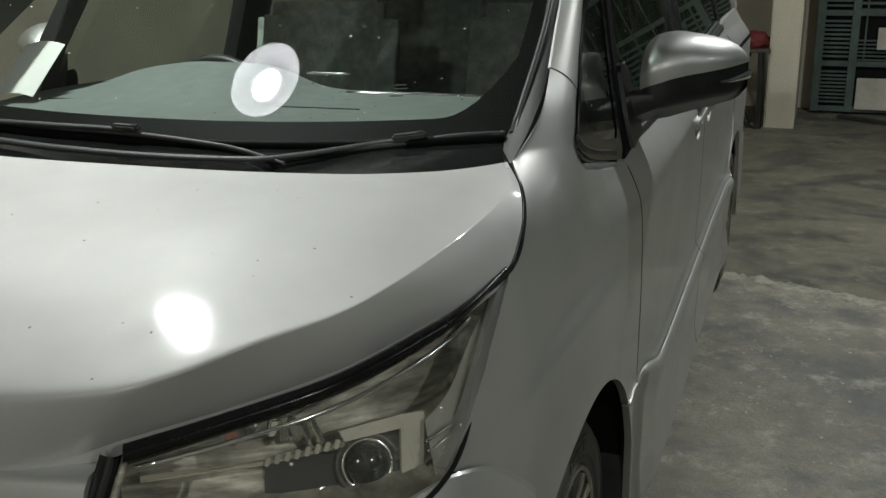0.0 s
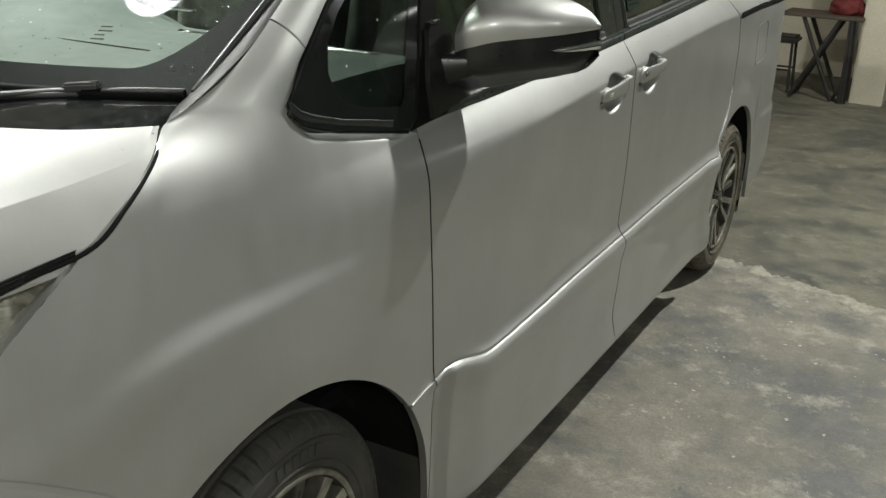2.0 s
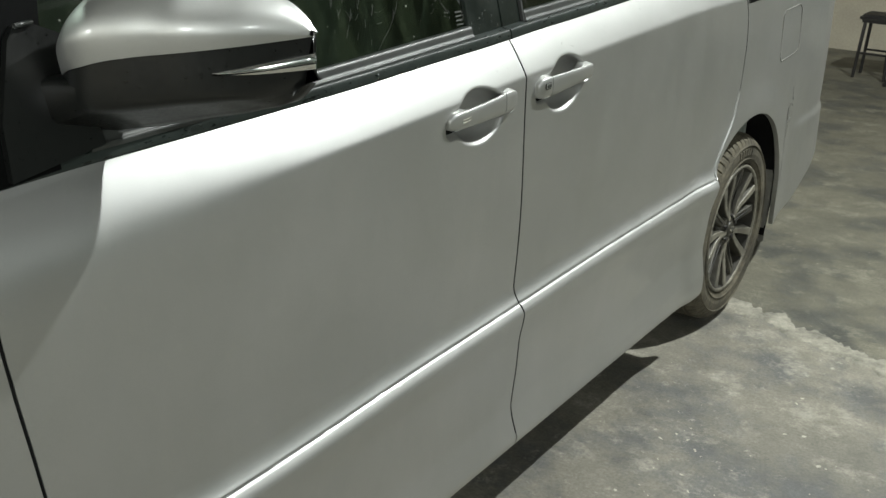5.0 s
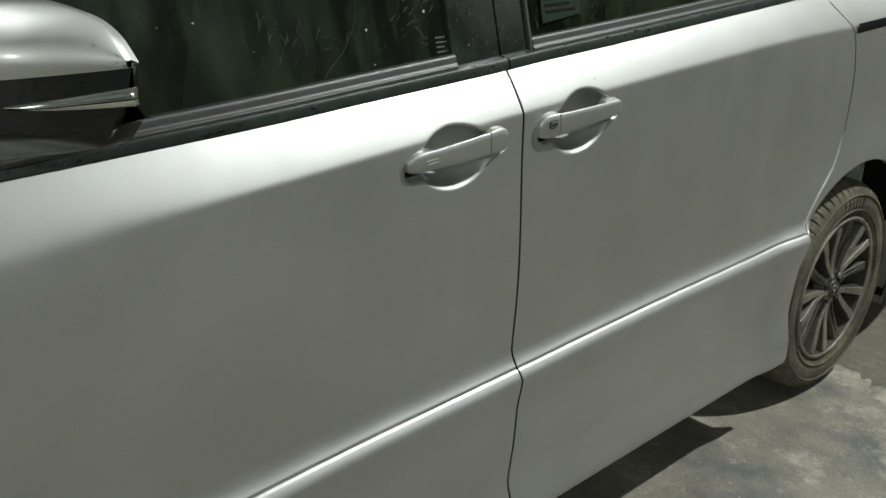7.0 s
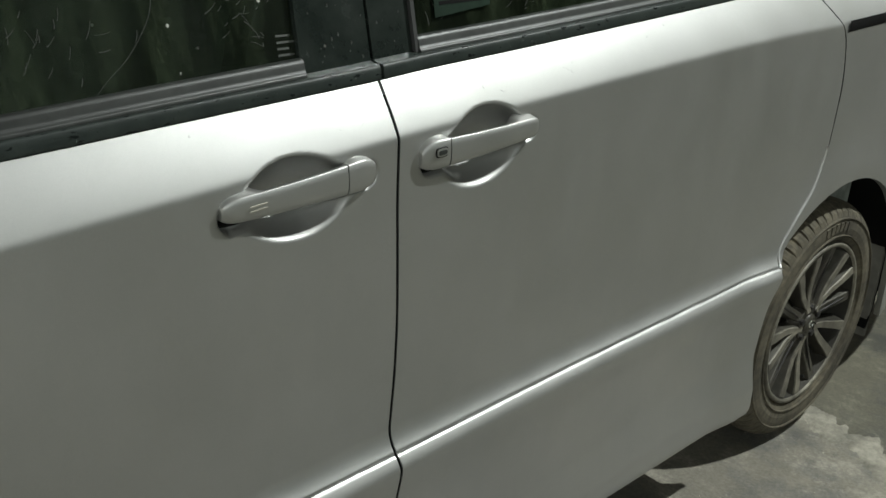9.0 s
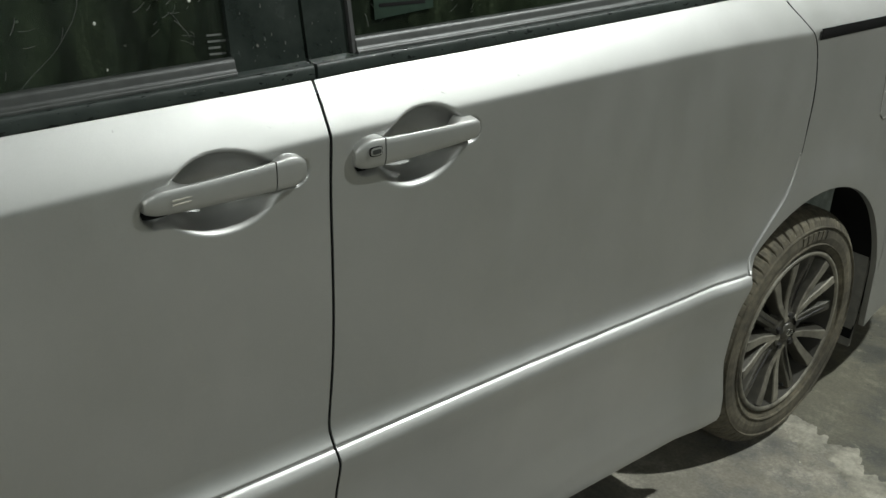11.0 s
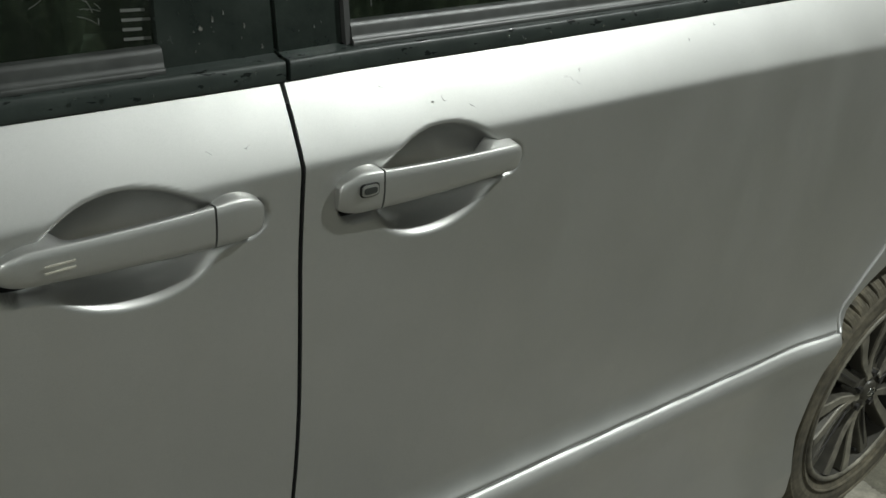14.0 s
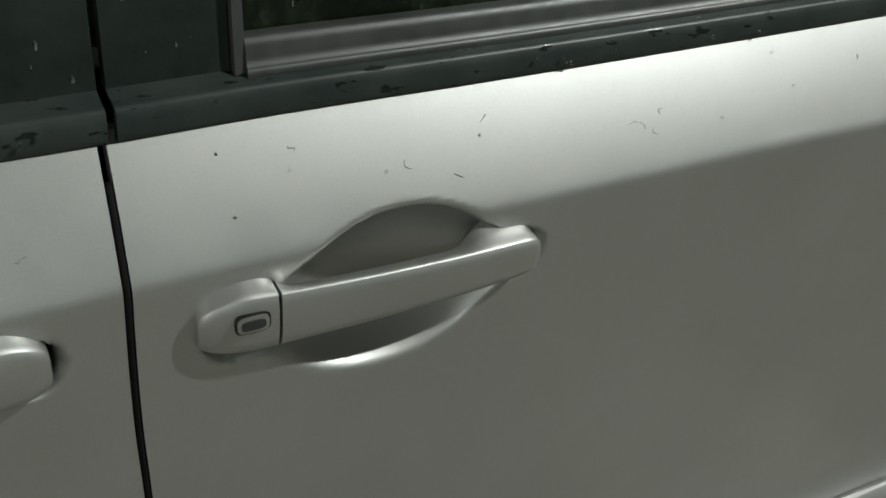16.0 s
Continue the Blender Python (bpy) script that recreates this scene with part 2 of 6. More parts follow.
ALLOY = plain("dusty_machined_alloy", (0.215, 0.20, 0.16), 0.6, 0.15, grain=0.5, scale=45)
ALLOY_DARK = plain("dark_painted_alloy", (0.075, 0.070, 0.056), 0.45, 0.2, grain=0.5, scale=35)
# dark brown for the barrel and the disc behind the spokes
WHEEL_DARK = plain("dust_covered_barrel", (0.030, 0.027, 0.020), 0.8, grain=0.4, scale=30)
DARK = plain("underbody_black", (0.008, 0.008, 0.008), 0.8, grain=0.3)
CLOTH = plain("seat_cloth", (0.30, 0.33, 0.295), 0.9, grain=0.3, scale=200, relief=0.001)
DASH = plain("dashboard_vinyl", (0.135, 0.16, 0.147), 0.62, grain=0.12, scale=220, relief=0.0005)
PAPER = plain("white_paper", (0.75, 0.76, 0.72), 0.8, grain=0.06)
# film: dust, plus a veil of reflected light put into its colour
WINDSCREEN = glass_sheet("windscreen_glass", (0.80, 0.86, 0.82), 1.0, 0.030)
CLEAR = glass_sheet("clear_side_glass", (0.72, 0.77, 0.735), 1.0, 0.03)
QUARTER = glass_sheet("smoked_quarter_glass", (0.46, 0.50, 0.475), 1.0, 0.05)
# green streaked film: grime together with painted olive reflections
PRIVACY = glass_sheet("dark_side_glass", (0.30, 0.34, 0.31), 1.0, 0.38, (0.17, 0.225, 0.13), True)
# pale film: a foggy lens, with its glare painted in
LENS = glass_sheet("lamp_lens", (0.90, 0.90, 0.86), 1.0, 0.70, (0.50, 0.49, 0.42))
FLOOR = concrete_floor("stained_concrete", (1.0, 1.0, 1.0))
# the same concrete in a darker tone, behind the seam
FLOOR_FAR = concrete_floor("older_concrete", (0.61, 0.615, 0.565))
WALL = plaster("beige_plaster", (0.46, 0.42, 0.33))
PILLAR = plaster("cream_pillar_paint", (0.58, 0.53, 0.42))
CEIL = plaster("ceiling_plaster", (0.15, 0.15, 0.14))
WORN_CEMENT = worn_cement()
CEMENT = plaster("pale_cement", (0.47, 0.44, 0.36))
GATE = plain("green_gate_paint", (0.055, 0.085, 0.075), 0.5, grain=0.35, scale=30)
BOARD = plain("pale_board", (0.42, 0.40, 0.34), 0.75, grain=0.15)
WOOD = plain("dark_table_wood", (0.07, 0.05, 0.035), 0.6, grain=0.4, scale=30)
IRON = plain("dark_iron", (0.03, 0.028, 0.026), 0.55, 0.3, grain=0.3)
RED = plain("red_cloth", (0.12, 0.014, 0.012), 0.8, grain=0.3)
TARP = plain("green_tarpaulin", (0.035, 0.05, 0.04), 0.6, grain=0.5, scale=12)
LED = emitter("led_core", (1.0, 0.98, 0.92), 60)
DIFFUSER = emitter("milky_diffuser", (0.90, 0.92, 1.0), 7)
GREEN_FILM = plain("green_sticker", (0.018, 0.034, 0.023), 0.6, grain=0.3, scale=80)
SEAM = plain("dusty_seam", (0.11, 0.11, 0.105), 0.6)
MARK = plain("faint_print", (0.045, 0.05, 0.045), 0.7)
SMEAR = plain("dried_water_mark", (0.07, 0.074, 0.066), 0.8)
PRINT = plain("pale_print", (0.085, 0.09, 0.082), 0.7)
SCRATCH = plain("scratched_lacquer", (0.30, 0.30, 0.285), 0.7)
for m in (GREEN_FILM, MARK, DARK):
    m.node_tree.nodes["Principled BSDF"].inputs["Specular IOR Level"].default_value = 0.1
LAMP_PANEL = plain("dull_lamp_panel", (0.20, 0.195, 0.165), 0.45, grain=0.2, scale=30)
BROW = plain("black_lamp_strip", (0.006, 0.006, 0.006), 0.24, grain=0.2, scale=60)
BROW.node_tree.nodes["Principled BSDF"].inputs["Specular IOR Level"].default_value = 0.22
AMBER = plain("amber_plastic", (0.55, 0.12, 0.05), 0.3)


# ---- mesh helpers ----
def mesh_part(name, verts, faces, mat, parent=None, label="", smooth=True):
    me = bpy.data.meshes.new(name)
    me.from_pydata([tuple(map(float, v)) for v in verts], [], faces)
    me.materials.append(mat)
    if smooth:
        me.polygons.foreach_set("use_smooth", [True] * len(me.polygons))
    me.update()
    ob = new(name, me)
    ob.parent = parent
    return tagged(ob, label)


def part(name, bm, mat, parent=None, label="", smooth=False):
    me = bpy.data.meshes.new(name)
    bmesh.ops.recalc_face_normals(bm, faces=bm.faces)
    for f in bm.faces:
        f.smooth = smooth
    bm.to_mesh(me)
    bm.free()
    me.materials.append(mat)
    ob = new(name, me)
    ob.parent = parent
    return tagged(ob, label)


def box(bm, c, s, m=None, bevel=0.004):
    """A bevelled block with centre c and full sizes s."""
    r = bmesh.ops.create_cube(bm, size=1.0)
    vs = r["verts"]
    bmesh.ops.scale(bm, vec=s, verts=vs)
    if bevel:
        es = list({e for v in vs for e in v.link_edges})
        g = bmesh.ops.bevel(bm, geom=es, offset=min(bevel, min(s) * 0.35), segments=2, affect="EDGES")
        vs = list({v for f in g["faces"] for v in f.verts} | {v for v in vs if v.is_valid})
    bmesh.ops.transform(bm, matrix=Matrix.Translation(c) @ (m or Matrix.Identity(4)), verts=vs)
    return vs


def rod(bm, a, b, r, seg=10, r2=None):
    a, b = Vector(a), Vector(b)
    d = b - a
    vs = bmesh.ops.create_cone(bm, cap_ends=True, segments=seg, radius1=r, radius2=r if r2 is None else r2, depth=d.length)["verts"]
    bmesh.ops.transform(bm, matrix=Matrix.Translation((a + b) / 2) @ d.to_track_quat("Z", "Y").to_matrix().to_4x4(), verts=vs)


def curve(pts):
    """A smooth function through the points (t, value)."""
    t = np.array([p[0] for p in pts], float)
    v = np.array([p[1] for p in pts], float)
    d = np.gradient(v, t)

    def f(q):
        q = np.clip(np.asarray(q, float), t[0], t[-1])
        i = np.clip(np.searchsorted(t, q) - 1, 0, len(t) - 2)
        h = t[i + 1] - t[i]
        s = (q - t[i]) / h
        return (2 * s**3 - 3 * s**2 + 1) * v[i] + (s**3 - 2 * s**2 + s) * h * d[i] + (3 * s**2 - 2 * s**3) * v[i + 1] + (s**3 - s**2) * h * d[i + 1]
    return f


def path3(pts):
    """A smooth 3D curve through points, over 0..1."""
    n = len(pts) - 1
    cs = [curve([(i / n, p[k]) for i, p in enumerate(pts)]) for k in range(3)]
    return lambda q: np.stack([c(q) for c in cs], -1)


def step(a, b, x):
    s = np.clip((np.asarray(x, float) - a) / (b - a), 0, 1)
    return s * s * (3 - 2 * s)


def soft(x, s):
    return (x + np.sqrt(x * x + s * s)) / 2


def grid_faces(nu, nv, flip=False):
    fs = []
    for i in range(nu - 1):
        for j in range(nv - 1):
            q = (i * nv + j, (i + 1) * nv + j, (i + 1) * nv + j + 1, i * nv + j + 1)
            fs.append(q[::-1] if flip else q)
    return fs


def sheet(name, P, mat, parent, depth=None, label="", flip=False):
    """A grid of points as one mesh; depth: the vector by which its edge is turned in, with a hard corner."""
    P = np.asarray(P, float)
    n, m = P.shape[:2]
    vs, fs = [P.reshape(-1, 3)], grid_faces(n, m, flip)
    if depth is not None:
        d, k = np.asarray(depth, float), n * m
        loop = np.concatenate([P[:, 0], P[-1, 1:], P[-2::-1, -1], P[0, -2::-1]])
        vs += [loop, loop + d]
        for i in range(len(loop) - 1):
            q = (k + i, k + len(loop) + i, k + len(loop) + i + 1, k + i + 1)
            fs.append(q[::-1] if flip else q)
    return mesh_part(name, np.concatenate(vs), fs, mat, parent, label)


def tube(name, pts, radius, mat, parent=None, label="", seg=8, flat=1.0):
    """A rounded bar along points."""
    pts = [Vector(p) for p in pts]
    vs, fs = [], []
    for i, p in enumerate(pts):
        t = (pts[min(i + 1, len(pts) - 1)] - pts[max(i - 1, 0)]).normalized()
        a = t.orthogonal().normalized() if abs(t.z) > 0.95 else t.cross(Vector((0, 0, 1))).normalized()
        b = a.cross(t)
        r = radius(i / (len(pts) - 1)) if callable(radius) else radius
        vs += [p + (a * math.cos(k * math.tau / seg) * flat + b * math.sin(k * math.tau / seg)) * r for k in range(seg)]
    for i in range(len(pts) - 1):
        for k in range(seg):
            fs.append((i * seg + k, i * seg + (k + 1) % seg, (i + 1) * seg + (k + 1) % seg, (i + 1) * seg + k))
    fs += [tuple(range(seg)), tuple(range((len(pts) - 1) * seg, len(pts) * seg))[::-1]]
    return mesh_part(name, vs, fs, mat, parent, label)


def lathe(name, prof, mat, parent, seg=64, label="", origin=(0, 0, 0), wobble=None):
    """Turns a profile of (x along the axle, radius) round the x axis."""
    vs, fs, n = [], [], len(prof)
    for k in range(seg):
        a = k * math.tau / seg
        for j, (x, r) in enumerate(prof):
            rr = r + (wobble(k, j) if wobble else 0)
            vs.append((origin[0] + x, origin[1] + rr * math.cos(a), origin[2] + rr * math.sin(a)))
    for k in range(seg):
        for j in range(n - 1):
            fs.append((k * n + j, ((k + 1) % seg) * n + j, ((k + 1) % seg) * n + j + 1, k * n + j + 1))
    return mesh_part(name, vs, fs, mat, parent, label)


# ---- the garage ----
X0, X1, Y0, Y1, ZC = -3.4, 5.4, -5.0, 8.7, 4.40


def slab(name, lo, hi, mat, label="", bevel=0.0, category=""):
    bm = bmesh.new()
    box(bm, [(a + b) / 2 for a, b in zip(lo, hi)], [b - a for a, b in zip(lo, hi)], bevel=bevel)
    return tagged(part(name, bm, mat), label, category, kind="structure")


def seam_y(x):
    return 2.985 - 0.36 * max(0, x - 0.80) ** 1.15


def floor_z(x, y):
    return 0.003 * noise.noise((x * 1.1, y * 1.1, 0)) + 0.0012 * noise.noise((x * 6, y * 6, 3)) - 0.002


def floor_sheet():
    """Trowelled concrete in two slabs that meet at the cement seam, very slightly uneven."""
    xs, v = np.linspace(X0, X1, 120), np.linspace(0, 1, 96)
    for nm, lo, hi, mat, lab in (("floor_1", lambda x: Y0, seam_y, FLOOR, "stained grey concrete garage floor with worn patches"), ("floor_2", seam_y, lambda x: Y1, FLOOR_FAR, "darker concrete floor behind the cement seam")):
        P = [[(x, y, floor_z(x, y)) for y in lo(x) + (hi(x) - lo(x)) * v] for x in xs]
        tagged(sheet(nm, P, mat, None), lab, "floor", kind="structure")


floor_sheet()
slab("floor_base", (X0, Y0, -0.25), (X1, Y1, -0.02), CEMENT, "concrete base under the garage floor")
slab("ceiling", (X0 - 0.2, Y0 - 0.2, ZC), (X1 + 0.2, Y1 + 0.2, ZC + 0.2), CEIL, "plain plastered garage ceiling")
slab("wall_north", (X0 - 0.2, Y1, -0.02), (X1 + 0.2, Y1 + 0.2, ZC), WALL, "dim beige plastered back wall")
slab("wall_south", (X0 - 0.2, Y0 - 0.2, -0.02), (X1 + 0.2, Y0, ZC), WALL, "beige plastered garage wall")
slab("wall_west", (X0 - 0.2, Y0, -0.02), (X0, Y1, ZC), WALL, "beige plastered garage wall beside the van")
slab("wall_east", (X1, Y0, -0.02), (X1 + 0.2, Y1, ZC), WALL, "beige plastered garage wall")


def tarpaulin():
    """Dark green sheeting hung in folds along the open side."""
    ys, zs = np.linspace(Y0 + 0.1, Y1 - 0.5, 420), np.linspace(0.02, ZC - 0.02, 8)
    P = [[(X1 - 0.16 + 0.06 * math.sin(y * 9 + 2.2 * noise.noise((y * 0.8, 0, 0))) * (0.6 + 0.4 * noise.noise((y, z * 0.5, 2))), y, z) for z in zs] for y in ys]
    tagged(sheet("tarpaulin", P, TARP, None, flip=True), "dark green tarpaulin hung in folds along the wall", "tarpaulin")


tarpaulin()
slab("pillar", (0.735, 7.40, -0.02), (0.985, 8.70, ZC), PILLAR, "cream painted square concrete pillar", 0.012, "pillar")


def cement_stripe():
    """A ragged pale cement seam across the floor."""
    n = 620
    rows = []
    for i in range(n):
        s = i / (n - 1)
        x = -0.6 + 3.6 * s
        mid = seam_y(x)
        w = 0.054 + 0.030 * noise.noise((x * 4, 1, 0)) + 0.022 * noise.noise((x * 19, 4, 0))
        a = mid - w + 0.040 * noise.noise((x * 11, 9, 0)) + 0.026 * noise.noise((x * 43, 5, 0)) + 0.014 * noise.noise((x * 110, 5, 2))
        b = mid + w + 0.040 * noise.noise((x * 13, 2, 0)) + 0.026 * noise.noise((x * 47, 7, 0)) + 0.014 * noise.noise((x * 120, 8, 2))
        rows.append([(x, a, -0.004), (x, a + 0.010, 0.0022), (x, (a + b) / 2 + 0.01, 0.0040), (x, b - 0.010, 0.0022), (x, b, -0.004)])
    ob = sheet("cement_seam", rows, WORN_CEMENT, None)
    tagged(ob, "ragged pale cement seam across the floor", "floor seam", kind="structure")


cement_stripe()


def ceiling_lamp(p, watts, first=None):
    """Round LED ceiling lamp: milky dish with a bright core."""
    ob = new("ceiling_lamp")
    ob.location = p
    turn = pose(0, 0, 0, *(first or (0, 0, 0)))
    tagged(ob, "round white LED ceiling lamp, switched on", "ceiling lamp", "ceiling lamps")

    def dish(name, prof, mat, label=""):
        vs, fs, seg, n = [], [], 40, len(prof)
        for k in range(seg):
            a = k * math.tau / seg
            vs += [turn @ Vector((r * math.cos(a), r * math.sin(a), z)) for r, z in prof]
        for k in range(seg):
            for j in range(n - 1):
                fs.append((k * n + j, ((k + 1) % seg) * n + j, ((k + 1) % seg) * n + j + 1, k * n + j + 1))
        return mesh_part(name, vs, fs, mat, ob, label)
    dish("diffuser", [(0.076, 0.0), (0.12, -0.012), (0.155, -0.032), (0.172, -0.052), (0.176, -0.054)], DIFFUSER, "milky shade")
    dish("led_core", [(0.001, -0.006), (0.05, -0.005), (0.078, 0.001)], LED, "glowing core")
    dish("lamp_base", [(0.177, -0.054), (0.166, -0.028), (0.12, 0.03), (0.05, 0.05), (0.012, 0.055)], CEIL)
    lamp = bpy.data.lights.new("bulb", "AREA")
    lamp.shape, lamp.size, lamp.energy, lamp.color = "DISK", 0.11, watts, (0.955, 1.0, 0.965)
    lo = new("bulb", lamp)
    lo.matrix_world = turn @ Matrix.Translation((0, 0, -0.012))
    lo.parent = ob
    bm = bmesh.new()
    rod(bm, (0, 0, 0.04), (0, 0, ZC - p[2] + 0.002), 0.009, 12)
    part("lamp_rod", bm, IRON, ob)
    return ob


for lp, w, tilt in LAMPS:
    ceiling_lamp(lp, w, tilt)

def fill_bulb(p, watts):
    """An added fill light out of view, built as a bare LED bulb on a cord."""
    ob = new("hanging_bulb")
    ob.location = p
    tagged(ob, "added fill light built as a bare bulb on a cord, out of view", "light bulb", "hanging bulbs")
    bm = bmesh.new()
    bmesh.ops.create_uvsphere(bm, u_segments=20, v_segments=14, radius=0.032)
    bmesh.ops.scale(bm, vec=(1, 1, 1.15), verts=bm.verts)
    part("globe", bm, DIFFUSER, ob, "glowing globe", True)
    bm = bmesh.new()
    rod(bm, (0, 0, 0.03), (0, 0, 0.075), 0.018, 14, 0.014)
    part("socket", bm, BLACK, ob)
    bm = bmesh.new()
    rod(bm, (0, 0, 0.075), (0, 0, ZC - p[2]), 0.003, 6)
    part("cord", bm, BLACK, ob)
    lamp = bpy.data.lights.new("bulb", "POINT")
    lamp.energy, lamp.shadow_soft_size, lamp.color = watts, 0.03, (0.955, 1.0, 0.965)
    lo = new("bulb", lamp)
    lo.location = (0, 0, -0.07)
    lo.parent = ob


for lp, w in FILL_BULBS:
    fill_bulb(lp, w)

# ---- the van ----
XC = -0.03
van = tagged(new("minivan"), "silver minivan parked on the concrete garage floor", "minivan")
crease = curve([(-1.2, 0.985), (0.2, 0.987), (0.42, 1.0), (0.91, 1.023), (1.13, 1.034), (1.41, 1.049), (1.7, 1.061), (2.05, 1.075), (2.3, 1.084), (2.9, 1.088), (3.9, 1.08)])
belt = curve([(-1.2, 1.05), (0.2, 1.070), (0.45, 1.0805), (0.67, 1.087), (0.935, 1.0955), (1.126, 1.104), (1.287, 1.111), (1.418, 1.1168), (1.50, 1.1215), (1.65, 1.1277), (2.23, 1.155), (2.8, 1.182), (3.9, 1.197)])
ledge = curve([(0.25, 0.541), (0.30, 0.551), (0.335, 0.559), (0.365, 0.5665), (0.395, 0.5685), (0.425, 0.567), (0.48, 0.5555), (0.53, 0.5445), (0.57, 0.5415), (0.63, 0.542), (0.815, 0.547), (0.99, 0.554), (1.4225, 0.5605), (1.76, 0.566), (2.35, 0.5685), (2.53, 0.571), (2.6, 0.572)])
narrow = curve([(-1.06, -0.30), (-1.0, -0.21), (-0.9, -0.115), (-0.735, -0.047), (-0.45, -0.020), (-0.3, -0.008), (0.0, 0.0), (2.7, 0.0), (3.1, 0.004), (3.45, 0.0), (3.62, -0.014), (3.75, -0.045), (3.85, -0.11), (3.93, -0.26), (3.97, -0.40)])
lean = curve([(-1.1, 0.19), (-0.45, 0.185), (-0.30, 0.18), (-0.06, 0.135), (0.10, 0.15), (0.5, 0.18)])


def side(y, z):
    """The outer skin of the near side: x over y and z."""
    y, z = np.broadcast_arrays(np.asarray(y, float), np.asarray(z, float))
    k, b, zl = crease(y), belt(y), ledge(y)
    q = np.clip((z - 0.55) / 0.5, 0, 1)
    x = 0.798 + 0.010 * q + 0.004 * np.sin(math.pi * q)
    d = soft(z - k, 0.003 + 0.03 * (1 - step(0.3, 0.9, y)))
    d = np.minimum(d, 0.2)
    door = x - 0.58 * d - 1.4 * np.minimum(d, 0.075) ** 2
    # sill garnish: the panel flares out to a fine groove, below it a bright lip and the proud lower panel
    has = step(0.30, 0.345, y) * (1 - step(2.58, 2.62, y))
    grow = step(0.36, 0.56, y)
    h = z - zl
    flare = (0.003 + 0.016 * grow) * np.clip(1 - h / 0.040, 0, 1) ** 2 * (h > 0)
    lipw = 0.012 + 0.006 * grow
    u = np.clip(-h / (lipw * 1.15), 0, 1)
    proud = 0.003 + 0.016 * grow + (0.009 + 0.005 * step(0.385, 0.40, y)) * (1 - (1 - u) ** 1.5) - 0.0075 * step(0.0, 0.075, -h - lipw)
    door = door + has * (np.where(h > 0, flare, proud) - 0.0035 * np.exp(-(h / 0.0014) ** 2))
    door = door - has * 0.010 * (1 - step(0.372, 0.398, y)) * step(0.004, 0.03, -h) * (y > 0.3)
    # the front wing: leans in above a soft ridge, swells round the wheel
    wing = 0.797 + 0.004 * q - lean(y) * soft(z - 0.895, 0.022) - 0.06 * soft(0.62 - z, 0.05) * (y < -0.4)
    wing = wing - 0.055 * np.clip((z - 1.08) / 0.09, 0, 1.2) ** 2 * (1 - step(-0.24, -0.05, y))
    rz = z + 0.045 * (1 - step(-0.65, -0.25, y))
    wing = wing - 0.008 * step(0.850, 0.940, rz) * (1 - step(-0.06, 0.30, y)) - 0.009 * step(0.878, 0.920, rz) * step(-0.62, -0.22, y) * (1 - step(0.02, 0.26, y)) + 0.016 * soft(z - 0.93, 0.02) * (1 - step(-0.2, 0.30, y))
    r = np.hypot(y + 0.13, z - 0.256)
    wing = wing + 0.012 * (1 - step(0.49, 0.62, r))
    w = step(-0.30, 0.46, y)
    x = wing * (1 - w) + door * w
    r2 = np.hypot(y - 2.85, z - 0.325)
    x = x + 0.010 * (1 - step(0.39, 0.50, r2))
    # sill: hollow below the ledge, then a facet that flares out to the lower edge
    zf = 0.315 + 0.045 * step(1.5, 2.3, y)
    on = step(0.33, 0.5, y) * (1 - step(2.60, 2.64, y))
    x = x - on * 0.009 * np.clip((0.53 - z) / (0.53 - zf), 0, 1) * (z >= zf) - on * 0.009 * (z < zf)
    x = x + on * 0.012 * np.clip((zf - z) / 0.085, 0, 1) ** 1.15 - 9.0 * np.clip(0.232 - z, 0, 0.1) ** 2
    x = x + 0.010 * step(3.28, 3.42, y) * (1 - step(0.570, 0.600, z))
    return x + narrow(y - 0.15 * np.clip(0.95 - z, 0, 0.7) * step(3.25, 3.5, y))


def spread(a, b, base, dense=()):
    """Stations from a to b about base apart; dense: (from, to, spacing)."""
    out = [a]
    while out[-1] < b - 1e-9:
        p = out[-1]
        s = base
        for lo, hi, d in dense:
            if lo - base <= p <= hi:
                s = min(s, d)
        out.append(min(b, p + s))
    if len(out) > 2 and out[-1] - out[-2] < base * 0.05:
        out.pop(-2)
    return np.array(out)


def skin(y0, y1, z0, z1, zs, us, extra=None, mirror=False):
    """A panel between two cut lines y0(z), y1(z), from z0(y) up to z1(y)."""
    P = np.zeros((len(us), len(zs), 3))
    zs = np.asarray(zs)
    for i, u in enumerate(us):
        z = zs.copy()
        y = y0(z) * (1 - u) + y1(z) * u
        lo, hi = z0(y), z1(y)
        z = lo + (zs - zs[0]) / (zs[-1] - zs[0]) * (hi - lo)
        y = y0(z) * (1 - u) + y1(z) * u
        P[i, :, 1], P[i, :, 2] = y, z
    P[..., 0] = side(P[..., 1], P[..., 2])
    if extra is not None:
        P[..., 0] += extra(P[..., 1], P[..., 2])
    if mirror:
        P[..., 0] = 2 * XC - P[..., 0]
    return P


GAP = 0.0025
IN = (-0.016, 0, 0)
cut_front = curve([(0.15, 0.345), (0.55, 0.335), (0.646, 0.320), (0.762, 0.303), (0.852, 0.290), (0.934, 0.282), (0.992, 0.284), (1.034, 0.293), (1.065, 0.303), (1.09, 0.308)])
cut_mid = curve([(0.15, 1.450), (0.212, 1.447), (0.30, 1.430), (0.40, 1.436), (0.50, 1.436), (0.60, 1.435), (0.70, 1.436), (0.78, 1.434), (0.85, 1.430), (0.90, 1.427), (0.95, 1.4240), (1.0, 1.4225), (1.05, 1.422), (1.09, 1.422), (1.12, 1.422), (1.2, 1.424)])
